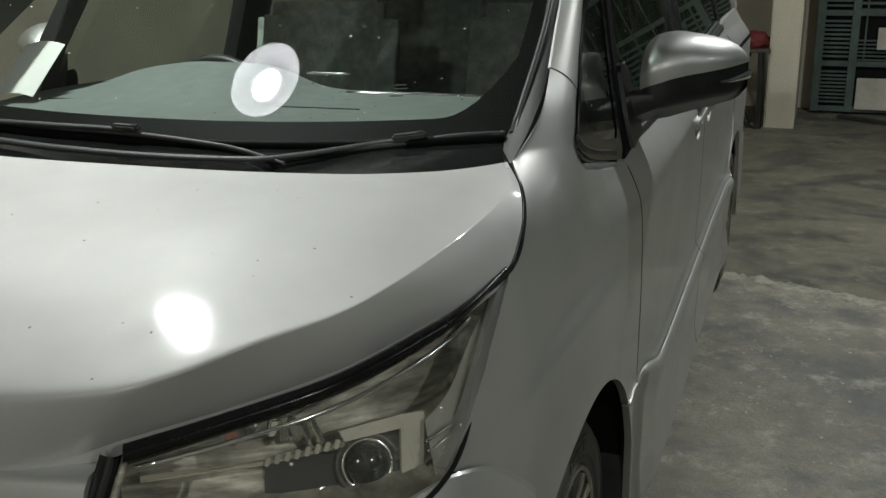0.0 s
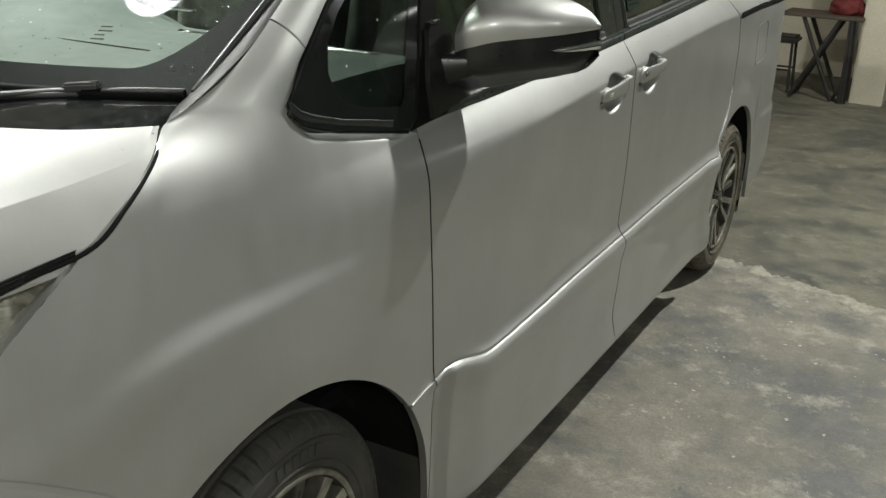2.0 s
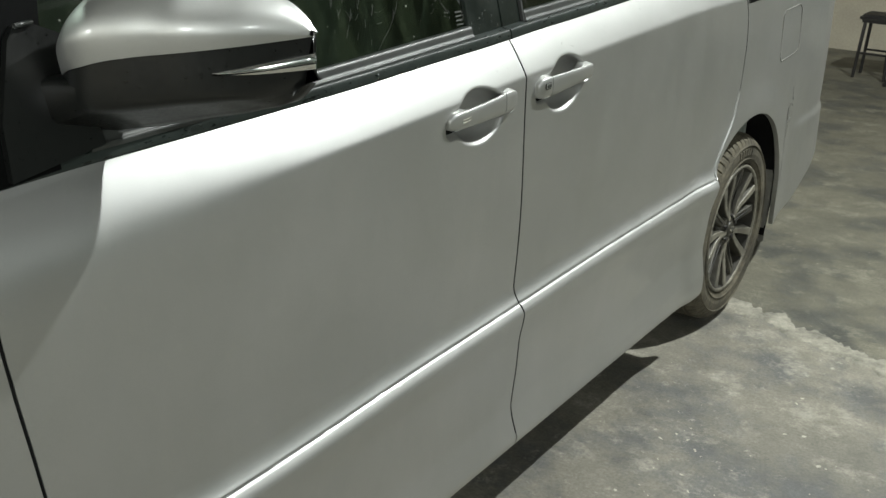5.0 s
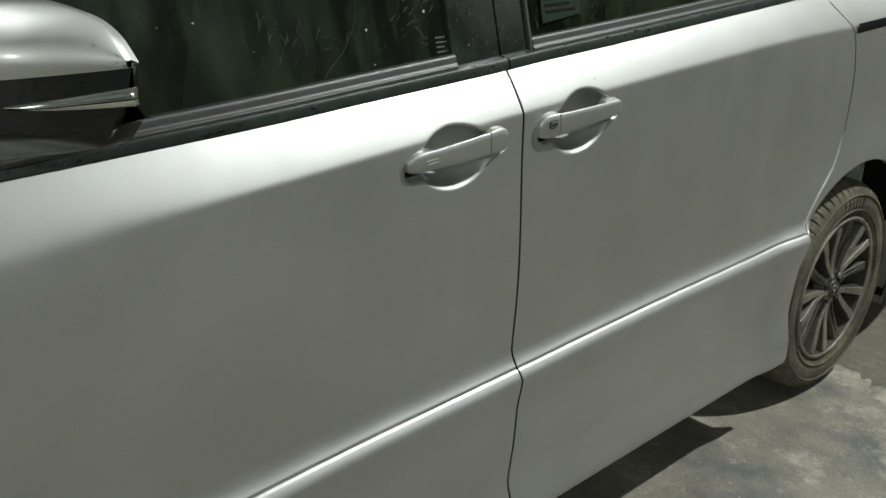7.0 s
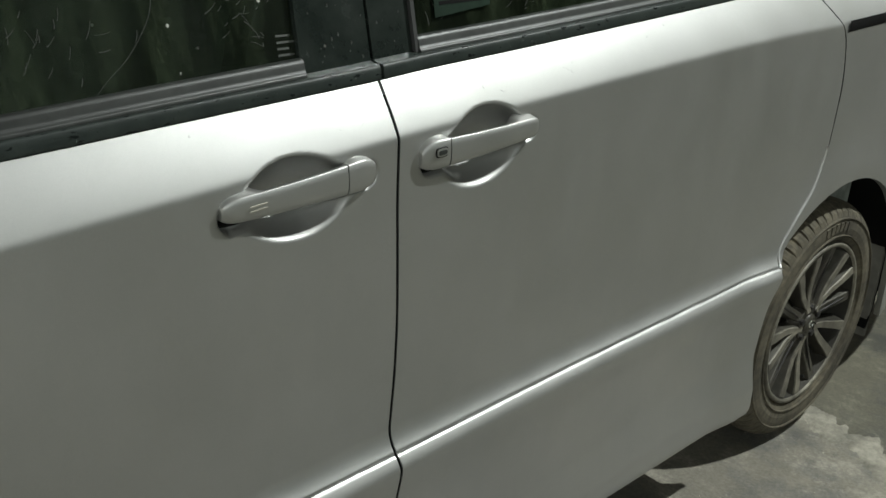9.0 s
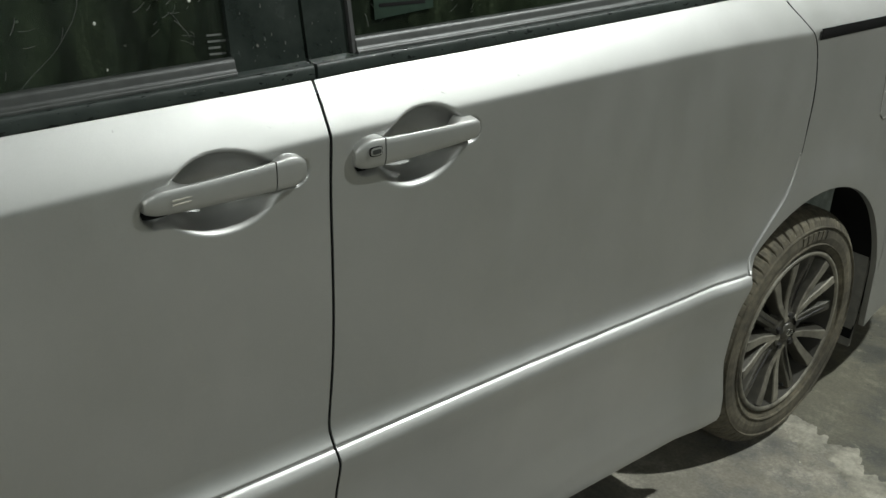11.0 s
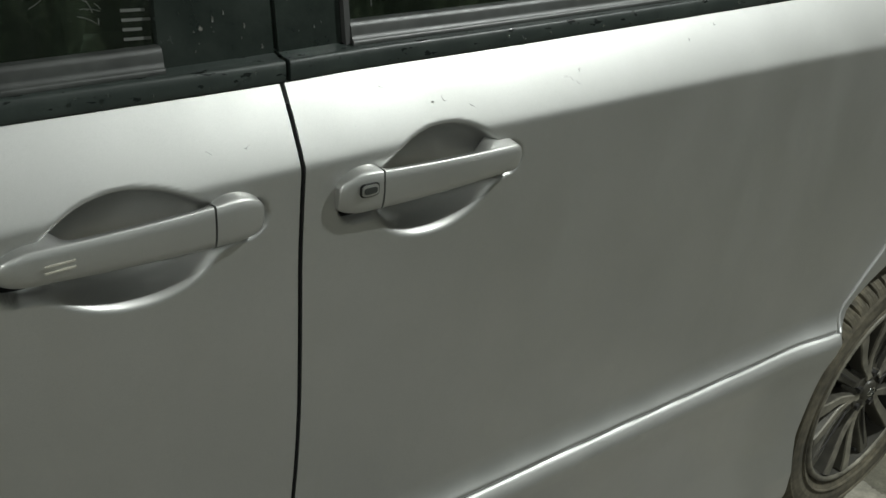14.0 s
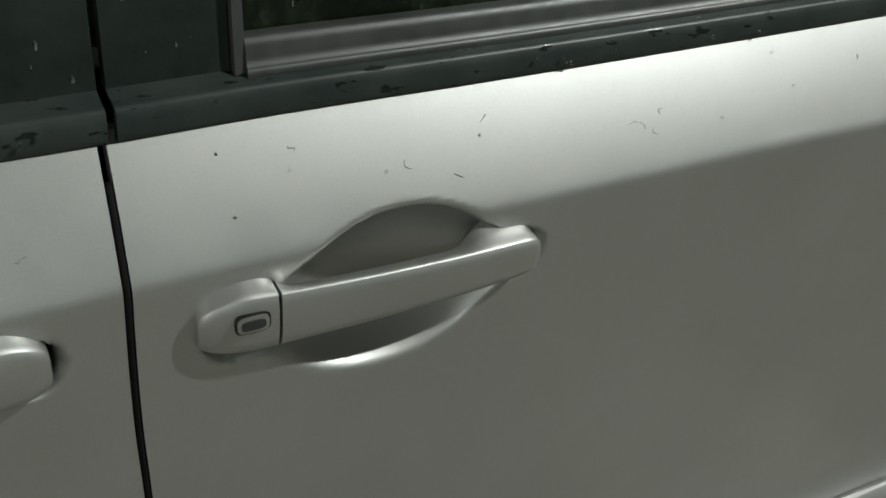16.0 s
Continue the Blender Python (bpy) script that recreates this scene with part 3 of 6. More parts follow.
cut_rear = curve([(0.15, 2.527), (0.223, 2.525), (0.38, 2.517), (0.457, 2.521), (0.50, 2.530), (0.545, 2.543), (0.575, 2.552), (0.603, 2.564), (0.662, 2.608), (0.730, 2.668), (0.791, 2.694), (0.869, 2.700), (1.0, 2.690), (1.071, 2.662), (1.146, 2.59), (1.2, 2.55)])


def pocket(cy, cz, flip):
    """The hollow behind a door handle: a leaning oval bowl across a tapered slot."""
    def f(y, z):
        dy, dz = y - cy, z - cz
        c0, shear, tall = (-0.008, -0.06, 0.0515) if flip > 0 else (0.005, 0.15, 0.0565)
        bowl = np.sqrt(((dy - c0 - shear * dz) / 0.079) ** 2 + ((dz + 0.0015) / tall) ** 2) - 1
        a0, a1 = (-0.0965, 0.0995)
        q = np.clip((dy - a0) / (a1 - a0), 0, 1)
        r = 0.0208 - 0.0030 * q
        slot = (np.hypot(dy - (a0 + (a1 - a0) * q), dz - (-0.005 + 0.014 * q)) - r) / 0.070
        sd = -np.log(np.exp(-bowl * 14) + np.exp(-slot * 14)) / 14
        wide = 1 / (1 + np.exp(-(slot - bowl) * 14))
        under = wide * step(-0.004, 0.030, -dz)
        lip = 1 - step(-0.02 - 0.075 * wide - 0.15 * under, 0.018 + 0.030 * wide + 0.012 * under, sd)
        deep = 0.040 * np.sqrt(np.clip(1 - (bowl + 1) ** 2, 0, 1)) + 0.003
        return -lip * np.maximum(deep, 0.015)
    return f


FH, RH = (1.268, 1.002), (1.580, 1.013)
z_side = spread(0.200, 1.112, 0.011, [(0.490, 0.600, 0.0019), (0.93, 1.105, 0.003), (0.2, 0.27, 0.006)])
low, top = (lambda y: np.full_like(y, 0.205)), (lambda y: belt(y) - 0.001)
us_f = (spread(0.37, 1.43, 0.016, [(1.13, 1.41, 0.003), (0.37, 0.62, 0.008)]) - 0.37) / 1.06
us_r = (spread(1.44, 2.52, 0.016, [(1.44, 1.72, 0.0025)]) - 1.44) / 1.08
front_door = sheet("front_door", skin(lambda z: cut_front(z) + GAP, lambda z: cut_mid(z) - GAP, low, top, z_side, us_f, pocket(*FH, 1)), PAINT, van, IN, "silver front door")
slide_door = sheet("sliding_door", skin(lambda z: cut_mid(z) + GAP, lambda z: cut_rear(z) - GAP, low, top, z_side, us_r, pocket(*RH, -1)), PAINT, van, IN, "silver sliding rear door")


def arch_f(y):
    return 0.256 + np.sqrt(np.clip(0.470**2 - (np.asarray(y) + 0.13) ** 2, 0, 1))


def arch_r(y):
    return 0.325 + np.sqrt(np.clip(0.385**2 - (np.asarray(y) - 2.85) ** 2, 0, 1))


# near front wing: from the lamp's tail to the door, over the wheel
wing_low = curve([(-0.74, 0.880), (-0.66, 0.845), (-0.50, 0.745), (-0.42, 0.66), (-0.33, 0.545)])
wing_top = curve([(-0.74, 0.884), (-0.60, 0.975), (-0.457, 1.057), (-0.40, 1.092), (-0.312, 1.138), (-0.262, 1.166), (-0.16, 1.176), (-0.06, 1.160), (-0.02, 1.128), (0.073, 1.103), (0.219, 1.078), (0.30, 1.066), (0.38, 1.064)])


def wing_bottom(y):
    y = np.asarray(y, float)
    a = np.where(y < -0.33, np.maximum(wing_low(y), arch_f(np.maximum(y, -0.44))), arch_f(y))
    tail = 0.541 + (y - 0.243) * 0.20
    return np.where(y > 0.243, tail, a)


ys_w = spread(-0.738, 0.37, 0.010, [(-0.12, 0.06, 0.004)])
us_w = (ys_w - ys_w[0]) / (ys_w[-1] - ys_w[0])
wing = skin(lambda z: np.full_like(z, -0.738), lambda z: cut_front(z) - GAP, wing_bottom, lambda y: wing_top(y), np.concatenate([np.linspace(0.5, 1.075, 58), np.linspace(1.077, 1.1, 14)]), us_w)
lip = np.clip(1 - (wing_top(wing[..., 1]) - wing[..., 2]) / 0.012, 0, 1)
wing[..., 0] -= 0.011 * lip ** 2 * step(-0.05, 0.02, wing[..., 1]) * (1 - step(0.20, 0.25, wing[..., 1]))


def strip(W, Q, n, m, bulge, out):
    r, s = np.linspace(0, 1, n), np.linspace(0, 1, m)
    A, B = W(r)[:, None, :], Q(r)[:, None, :]
    S = s[None, :, None]
    o = np.asarray(out, float) / np.linalg.norm(out)
    return A * (1 - S) + B * S + o * (bulge * 4 * S * (1 - S))


def merge(grids, weld=0.004):
    """One mesh of several grids, welded where they meet."""
    bm = bmesh.new()
    for P, flip in grids:
        n, m = P.shape[:2]
        vs = [bm.verts.new(p) for p in P.reshape(-1, 3)]
        for f in grid_faces(n, m, flip):
            try:
                bm.faces.new([vs[i] for i in f])
            except ValueError:
                pass
    bmesh.ops.remove_doubles(bm, verts=bm.verts, dist=weld)
    return bm


OUT = (0.75, -0.45, 0.5)
i0, i1 = int(np.argmin(abs(wing[:, -1, 1] + 0.262))), int(np.argmin(abs(wing[:, -1, 1] + 0.055)))
root = wing[i0:i1 + 1, -1].copy()


def pillar_grid():
    m = len(root)
    s = np.linspace(0, 1, m)[:, None]
    o = np.asarray(OUT) / np.linalg.norm(OUT)
    end = np.array([0.680, -0.018, 1.288]) * (1 - s) + np.array([0.7235, 0.016, 1.241]) * s + o * 0.010 * 4 * s * (1 - s)
    rows = []
    for r in np.linspace(0, 1, 24):
        hook = np.array([0.012, 0.0, -0.008]) * math.sin(math.pi * r) * (1 - s) ** 2
        rows.append(root * (1 - r) + end * r + hook + o * (0.010 * math.sin(math.pi * r)) * 4 * s * (1 - s) * 0.6)
    return np.array(rows)


bm = merge([(wing, False), (pillar_grid(), True)], 0.0015)
soften = [v for v in bm.verts if not v.is_boundary and -0.34 < v.co.y < 0.02 and v.co.z > 1.07]
for _ in range(30):
    bmesh.ops.smooth_vert(bm, verts=soften, factor=0.5, use_axis_x=True, use_axis_y=True, use_axis_z=True)
front_wing = part("front_wing", bm, PAINT, van, "silver front wing over the wheel", smooth=True)
# the turned-in edges of the wing
k0 = int(np.argmin(abs(wing[:, -1, 1] + 0.47)))
for line, turn in ((wing[:, 0], IN), (wing[-1], IN), (wing[:k0 + 1, -1], (-0.020, 0, -0.004)), (wing[k0:i0 + 1, -1], (-0.002, 0, -0.018))):
    sheet("wing_edge", np.stack([line, line + np.array(turn)], 0), PAINT, front_wing)
seamW = path3([(0.6800, -0.0155, 1.2898), (0.635, 0.30, 1.49), (0.575, 0.72, 1.745)])
seamQ = path3([(0.7232, 0.0185, 1.2435), (0.665, 0.32, 1.47), (0.605, 0.70, 1.69)])
sheet("windscreen_pillar", strip(seamW, seamQ, 40, 16, 0.011, OUT), PAINT, van, (-0.012, 0.006, -0.006), "silver windscreen pillar", flip=True)

# rear quarter, from the sliding door round the rear corner
quarter_top = lambda y: belt(y) + 0.02


def quarter():
    us = np.linspace(0, 1, 110)
    zs = np.linspace(0, 1, 80)
    P = np.zeros((110, 80, 3))
    for i, u in enumerate(us):
        # front edge follows the door cut above the arch
        z = zs * 0.98 + 0.22
        y = (cut_rear(z) + GAP) * (1 - u) + 3.97 * u
        lo = np.where((y > 2.47) & (y < 3.235), arch_r(np.clip(y, 2.466, 3.234)), 0.24)
        lo = np.where(y >= 3.235, 0.23, lo)
        zz = lo + zs * (quarter_top(y) - lo)
        y = (cut_rear(zz) + GAP) * (1 - u) + 3.97 * u
        lo = np.where(y < 3.235, arch_r(np.clip(y, 2.466, 3.234)), 0.225 + 0.30 * np.clip(y - 3.22, 0, 1))
        zz = lo + zs * (quarter_top(y) - lo)
        P[i, :, 1], P[i, :, 2] = y, zz
    P[..., 0] = side(P[..., 1], P[..., 2])
    return P


sheet("rear_quarter_panel", quarter(), PAINT, van, IN, "silver rear quarter panel")

# sill piece between the front wheel and the door
us_s = np.linspace(0, 1, 14)
sill = skin(lambda z: np.sqrt(np.clip(0.470**2 - (z - 0.256) ** 2, 0, 1)) - 0.132, lambda z: cut_front(z) - 0.0015, low, lambda y: 0.538 + (y - 0.243) * 0.2, np.linspace(0.205, 0.54, 50), us_s)
sheet("sill_corner", sill, PAINT, van, IN)
tube("sill_lip", [(float(side(y, 0.538 + (y - 0.243) * 0.2)) + 0.001, y, 0.5385 + (y - 0.243) * 0.2) for y in np.linspace(0.246, 0.331, 12)], 0.0032, PAINT, van)


# black gutter between the pillar and the glass
gut_out = path3([(0.680, -0.258, 1.160), (0.684, -0.140, 1.217), (0.677, -0.016, 1.284), (0.632, 0.30, 1.486), (0.572, 0.72, 1.742)])
gut_in = path3([(0.640, -0.185, 1.176), (0.650, -0.110, 1.225), (0.648, 0.0, 1.298), (0.610, 0.30, 1.498), (0.552, 0.72, 1.768)])
sheet("windscreen_gutter", strip(gut_in, gut_out, 40, 8, 0.003, (0.3, -0.6, 0.7)), GUTTER, van, (0, 0.01, -0.02), "black gutter strip beside the windscreen", flip=True)


# ---- bonnet ----
edge = path3([(0.674, -0.258, 1.1655), (0.7105, -0.312, 1.1375), (0.7340, -0.385, 1.0990), (0.7375, -0.457, 1.0595), (0.7150, -0.580, 1.042), (0.682, -0.652, 1.030), (0.620, -0.771, 1.010), (0.526, -0.873, 0.990), (0.443, -0.949, 0.975), (0.380, -0.986, 0.958), (0.250, -1.020, 0.945), (XC, -1.035, 0.940)])
brk = path3([(0.672, -0.268, 1.1656), (0.700, -0.320, 1.141), (0.702, -0.400, 1.132), (0.699, -0.500, 1.125), (0.690, -0.600, 1.118), (0.672, -0.716, 1.108), (0.640, -0.806, 1.096), (0.581, -0.893, 1.085), (0.523, -0.960, 1.068), (0.451, -0.998, 1.054), (0.280, -1.022, 1.041), (XC, -1.026, 1.038)])
back = path3([(0.670, -0.266, 1.1658), (0.655, -0.288, 1.1656), (0.632, -0.318, 1.1655), (0.600, -0.352, 1.1655), (0.550, -0.386, 1.166), (0.48, -0.418, 1.166), (0.40, -0.438, 1.1665), (0.30, -0.456, 1.167), (0.20, -0.466, 1.1675), (0.12, -0.471, 1.168), (0.04, -0.474, 1.168), (XC, -0.475, 1.168)])


def bonnet():
    s = np.linspace(0, 1, 120)
    B, K, E = back(s), brk(s), edge(s)
    rows = []
    for q in 1 - (1 - np.linspace(0, 1, 46)) ** 1.7:
        P = B * (1 - q) + K * q
        P[:, 2] += 0.040 * np.sin(math.pi * q ** 1.4) * (1 - ((P[:, 0] - XC) / 0.78) ** 2) * step(0, 0.35, s)
        rows.append(P)
    # rounded fall from the break to the outer edge
    for q in np.linspace(0, 1, 30)[1:] ** 1.7:
        P = K * (1 - q) + E * q
        P += np.array([0.35, -0.35, 0.6])[None] * (0.016 * np.sin(math.pi * q) * step(0.1, 0.5, s))[:, None]
        rows.append(P)
    half = np.stack(rows, 1)
    other = half[::-1].copy()
    other[..., 0] = 2 * XC - other[..., 0]
    return np.concatenate([half, other[1:]], 0)


Pb = bonnet()
for it in range(60):
    keep = np.clip(np.minimum(np.linspace(0, 2, len(Pb)), np.linspace(2, 0, len(Pb))), 0, 1)
    w = np.where(it < 8, 1.0, step(0.45, 0.95, keep))[:, None, None]
    Pb[:, 1:-1] = Pb[:, 1:-1] * (1 - w) + w * (Pb[:, :-2] + 2 * Pb[:, 1:-1] + Pb[:, 2:]) / 4
gap_line = [p for p in edge(np.linspace(0, 0.6, 120)) if p[1] > -0.600]
tube("bonnet_gap", [(p[0] + 0.0035, p[1], p[2] - 0.004) for p in gap_line], 0.0033, DARK, van, "dark gap beside the bonnet")
sheet("bonnet", Pb, PAINT_BONNET, van, (0, 0.004, -0.018), "silver bonnet with dust and small marks")

# ---- windscreen, cowl, wipers ----
gl_edge = path3([(0.650, -0.165, 1.192), (0.640, 0.10, 1.368), (0.600, 0.40, 1.567), (0.555, 0.70, 1.765)])


def screen_point(g, r):
    e = gl_edge(r)
    k = 1 - abs(g) ** 2.2
    return np.array([XC + (e[0] - XC) * g, e[1] - 0.115 * k * (1 - 0.25 * r), e[2] - 0.022 * k * (1 - r) + 0.03 * k * r])


def screen(n=50, m=34, g0=-1.0, g1=1.0, r0=0.0, r1=1.0, lift=0.0):
    return np.array([[screen_point(g, r) + np.array([0, -0.6, 0.8]) * lift for r in np.linspace(r0, r1, m)] for g in np.linspace(g0, g1, n)])


windscreen = sheet("windscreen", screen(), WINDSCREEN, van, label="clear windscreen with dust and a lamp's reflection")
windscreen.visible_shadow = False
def frit_low():
    rows = []
    for g in np.linspace(-0.956, 0.956, 90):
        r1 = 0.058 + 0.17 * max(0.0, (abs(g) - 0.80) / 0.156) ** 2.6
        rows.append([screen_point(g, r1 * q) + np.array([0, -0.6, 0.8]) * -0.003 for q in np.linspace(0, 1, 7)])
    return np.array(rows)


sheet("windscreen_frit", frit_low(), MATT_BLACK, windscreen, label="black glass border")
tube("windscreen_seal", [screen_point(g, 0.0) + np.array([0, -0.004, -0.002]) for g in np.linspace(-0.99, 0.99, 50)], 0.009, MATT_BLACK, windscreen)
for sgn in (1, -1):
    sheet("windscreen_frit", screen(6, 34, sgn * 0.955, sgn * 1.0, lift=-0.003), MATT_BLACK, windscreen)
    pts = [np.array(gl_edge(r)) + np.array([0.004, 0.002, 0.002]) for r in np.linspace(0, 1, 24)]
    tube("windscreen_seal", [(p[0] if sgn > 0 else 2 * XC - p[0], p[1], p[2]) for p in pts], 0.006 if sgn > 0 else 0.012, BLACK, windscreen, seg=8)


def cowl():
    s = np.linspace(0.02, 1, 60)
    B = back(s)
    rows = []
    g = (B[:, 0] - XC) / (0.646 - XC)
    F = np.array([screen_point(min(1, a), 0.0) for a in g])
    for q, dz in ((0, -0.03), (0.08, -0.022), (0.35, -0.018), (0.7, -0.010), (1, -0.006)):
        P = B * (1 - q) + F * q
        P[:, 2] += dz
        rows.append(P)
    half = np.stack(rows, 1)
    other = half[::-1].copy()
    other[..., 0] = 2 * XC - other[..., 0]
    return np.concatenate([half, other[1:]], 0)


sheet("cowl", cowl(), GLOSS_BLACK, van, label="black plastic cowl under the windscreen", flip=True)


def wiper(points, arm, clip):
    """A flat pressed arm, its rubber blade and the hinged clip."""
    f = path3(points)
    w = tube("wiper", [tuple(f(q)) for q in np.linspace(0, 1, 40)], lambda q: 0.0062 - 0.0022 * q, WIPER, van, "black wiper arm and blade", 10, 1.7)
    f2 = path3(arm)
    tube("wiper_blade", [tuple(f2(q)) for q in np.linspace(0, 1, 40)], lambda q: 0.0026 + 0.0026 * math.sin(math.pi * q), WIPER, w, flat=1.2)
    tube("blade_rubber", [tuple(f2(q) + np.array([0, -0.002, -0.006])) for q in np.linspace(0, 1, 40)], 0.0022, MATT_BLACK, w)
    p, d = Vector(points[clip]), (Vector(points[clip]) - Vector(points[clip - 1])).normalized()
    turn = d.to_track_quat("X", "Z").to_matrix().to_4x4()
    for nm, off, sz in (("wiper_clip", 0.0, (0.056, 0.020, 0.010)), ("clip_tab", 0.020, (0.018, 0.012, 0.013))):
        bmw = bmesh.new()
        box(bmw, (0, 0, 0), sz, bevel=0.0035)
        bmesh.ops.transform(bmw, matrix=Matrix.Translation(p + d * off + Vector((0, 0, 0.006))) @ turn, verts=bmw.verts)
        part(nm, bmw, WIPER if off == 0 else BLACK, w)


wiper([(-0.40, -0.335, 1.170), (-0.248, -0.356, 1.168), (-0.098, -0.383, 1.168), (0.087, -0.395, 1.168), (0.273, -0.378, 1.169), (0.348, -0.330, 1.172), (0.435, -0.248, 1.180), (0.491, -0.222, 1.186)], [(0.30, -0.352, 1.163), (0.39, -0.282, 1.172), (0.491, -0.222, 1.180), (0.559, -0.200, 1.191), (0.641, -0.168, 1.197)], 7)
wiper([(-0.62, -0.238, 1.180), (-0.344, -0.262, 1.184), (-0.198, -0.276, 1.186), (-0.094, -0.280, 1.187), (-0.03, -0.284, 1.186)], [(-0.45, -0.252, 1.178), (-0.20, -0.274, 1.180), (-0.03, -0.282, 1.180), (0.113, -0.290, 1.174), (0.217, -0.312, 1.170), (0.34, -0.378, 1.166)], 4)
bmx = bmesh.new()
box(bmx, (0.600, -0.235, 1.150), (0.085, 0.035, 0.03), pose(0, 0, 0, 12, -4, 28), 0.006)
part("cowl_end", bmx, GUARD, van, "black cowl end cap")

# ---- headlamp and front bumper ----
lamp_top = path3([(0.729, -0.462, 1.048), (0.714, -0.585, 1.033), (0.685, -0.66, 1.020), (0.624, -0.780, 1.000), (0.530, -0.883, 0.981), (0.448, -0.960, 0.966)])
lamp_bot = path3([(0.7305, -0.475, 1.038), (0.740, -0.60, 0.962), (0.747, -0.735, 0.882), (0.690, -0.86, 0.845), (0.58, -0.965, 0.835), (0.43, -1.025, 0.832)])


def headlamp():
    s = np.linspace(0, 1, 60)
    T, B = lamp_top(s), lamp_bot(s)
    o = np.array([0.55, -0.75, 0.35])
    P = np.stack([T * (1 - q) + B * q + o * 0.022 * math.sin(math.pi * q) * step(0, 0.35, s)[:, None] for q in np.linspace(0, 1, 22)], 1)
    lens = sheet("headlamp", P, LENS, van, label="clear headlamp with chrome and dark inserts", flip=True)
    lens.visible_shadow = False
    deep = np.array([-0.42, 0.78, -0.05])
    D = np.stack([T * (1 - q) + B * q + deep * (0.004 + 0.15 * step(0, 0.16, min(q, 1 - q))) * step(0, 0.3, s)[:, None] for q in np.linspace(0, 1, 22)], 1)
    sheet("lamp_bowl", D, REFLECTOR, lens, label="dull reflector bowl", flip=True)
    # black strip along the upper edge
    wide = 0.35 + 0.65 * step(0.0, 0.5, s)[:, None]
    brow = []
    for q in np.linspace(0, 1, 12):
        bow = math.sin(math.pi * q) ** 0.6
        brow.append(T + np.array([0.004, -0.004, 0.012]) * (1 - q) + np.array([0.004, -0.008, -0.013]) * q * wide + np.array([0.008, -0.010, 0.004]) * bow)
    sheet("lamp_brow", np.stack(brow, 1), BROW, lens, label="gloss black strip", flip=True)
    inner_end = np.array([T[-1] * (1 - q) + B[-1] * q for q in np.linspace(0, 1, 14)])
    sheet("lamp_brow", np.stack([inner_end + np.array([-0.022, -0.006, 0.004]), inner_end + np.array([-0.018, -0.016, 0.002]), inner_end + np.array([0.002, -0.016, 0.0]), inner_end + np.array([0.004, -0.006, 0.0])], 1), GLOSS_BLACK, lens)
    tube("lamp_inner_rim", [tuple(p + np.array([0.010, -0.008, 0])) for p in inner_end], 0.004, REFLECTOR, lens)
    tube("lamp_chrome_line", [T[i] * 0.86 + B[i] * 0.14 + o * 0.014 for i in range(12, 58, 3)], 0.0028, CHROME, lens)
    # dark strip that stands for the shaded gap between lens and wing
    tube("lamp_seal", [tuple(p + np.array([0.002, -0.001, 0.001])) for p in B[:38]], 0.0032, DARK, lens, "dark strip for the shaded gap between lens and wing")
    tube("lamp_frame", [tuple(p * 0.97 + q * 0.03 + o * 0.010) for p, q in zip(T[4:56:2], B[4:56:2])], 0.0022, CHROME, lens)
    side_p = np.stack([T[3:27] * (1 - q) + B[3:27] * q + deep * (0.016 + 0.03 * (1 - q)) for q in np.linspace(0.60, 0.97, 10)], 1)
    sheet("lamp_side_panel", side_p, LAMP_PANEL, lens, label="dull grey inner panel", flip=True)
    # projector in its dark module
    nrm = Vector((0.55, -0.75, 0.36)).normalized()
    c = Vector((0.637, -0.741, 0.873))
    face = nrm.to_track_quat("Z", "Y").to_matrix().to_4x4()

    def plate(name, quad, mat, depth=0.012, lab=""):
        vs = [Vector(p) for p in quad] + [Vector(p) - nrm * depth for p in quad]
        n = len(quad)
        fs = [tuple(range(n)), tuple(range(n, 2 * n))[::-1]] + [(i, i + n, (i + 1) % n + n, (i + 1) % n) for i in range(n)]
        mesh_part(name, vs, fs, mat, lens, lab, smooth=False)
    plate("projector_module", [(0.529, -0.800, 0.893), (0.700, -0.705, 0.888), (0.712, -0.735, 0.800), (0.540, -0.835, 0.800)], BLACK, 0.03, "dark projector module")
    bmx = bmesh.new()
    bmesh.ops.create_uvsphere(bmx, u_segments=32, v_segments=18, radius=0.027)
    bmesh.ops.transform(bmx, matrix=Matrix.Translation(c + nrm * 0.004) @ face @ Matrix.Diagonal((1, 1, 0.6, 1)), verts=bmx.verts)
    part("projector_lens", bmx, GLOSS_BLACK, lens, "dark glossy projector lens", True)
    for rr, th, mt in ((0.031, 0.0030, CHROME), (0.038, 0.004, ALLOY_DARK)):
        ring = [c + nrm * 0.006 + face.to_3x3() @ Vector((math.cos(a) * rr, math.sin(a) * rr, 0)) for a in np.linspace(0, math.tau, 40)]
        tube("projector_ring", ring, th, mt, lens)
    plate("light_guide", [(0.612, -0.763, 0.924), (0.673, -0.714, 0.934), (0.698, -0.696, 0.934), (0.709, -0.730, 0.842), (0.686, -0.744, 0.846), (0.675, -0.718, 0.917), (0.619, -0.763, 0.911)], BOARD, 0.012, "pale light guide")
    for k in range(6):
        z0 = 0.925 - 0.0135 * k
        tube("lamp_rib", [(0.738 - 0.0015 * k, -0.696 - 0.0078 * k, z0), (0.711 + 0.0016 * k, -0.724 - 0.005 * k, z0 - 0.017)], 0.0022, CHROME, lens)
    for k in range(7):
        p = Vector((0.521 + 0.0105 * k, -0.817 + 0.0068 * k, 0.946 - 0.0035 * k))
        bmx = bmesh.new()
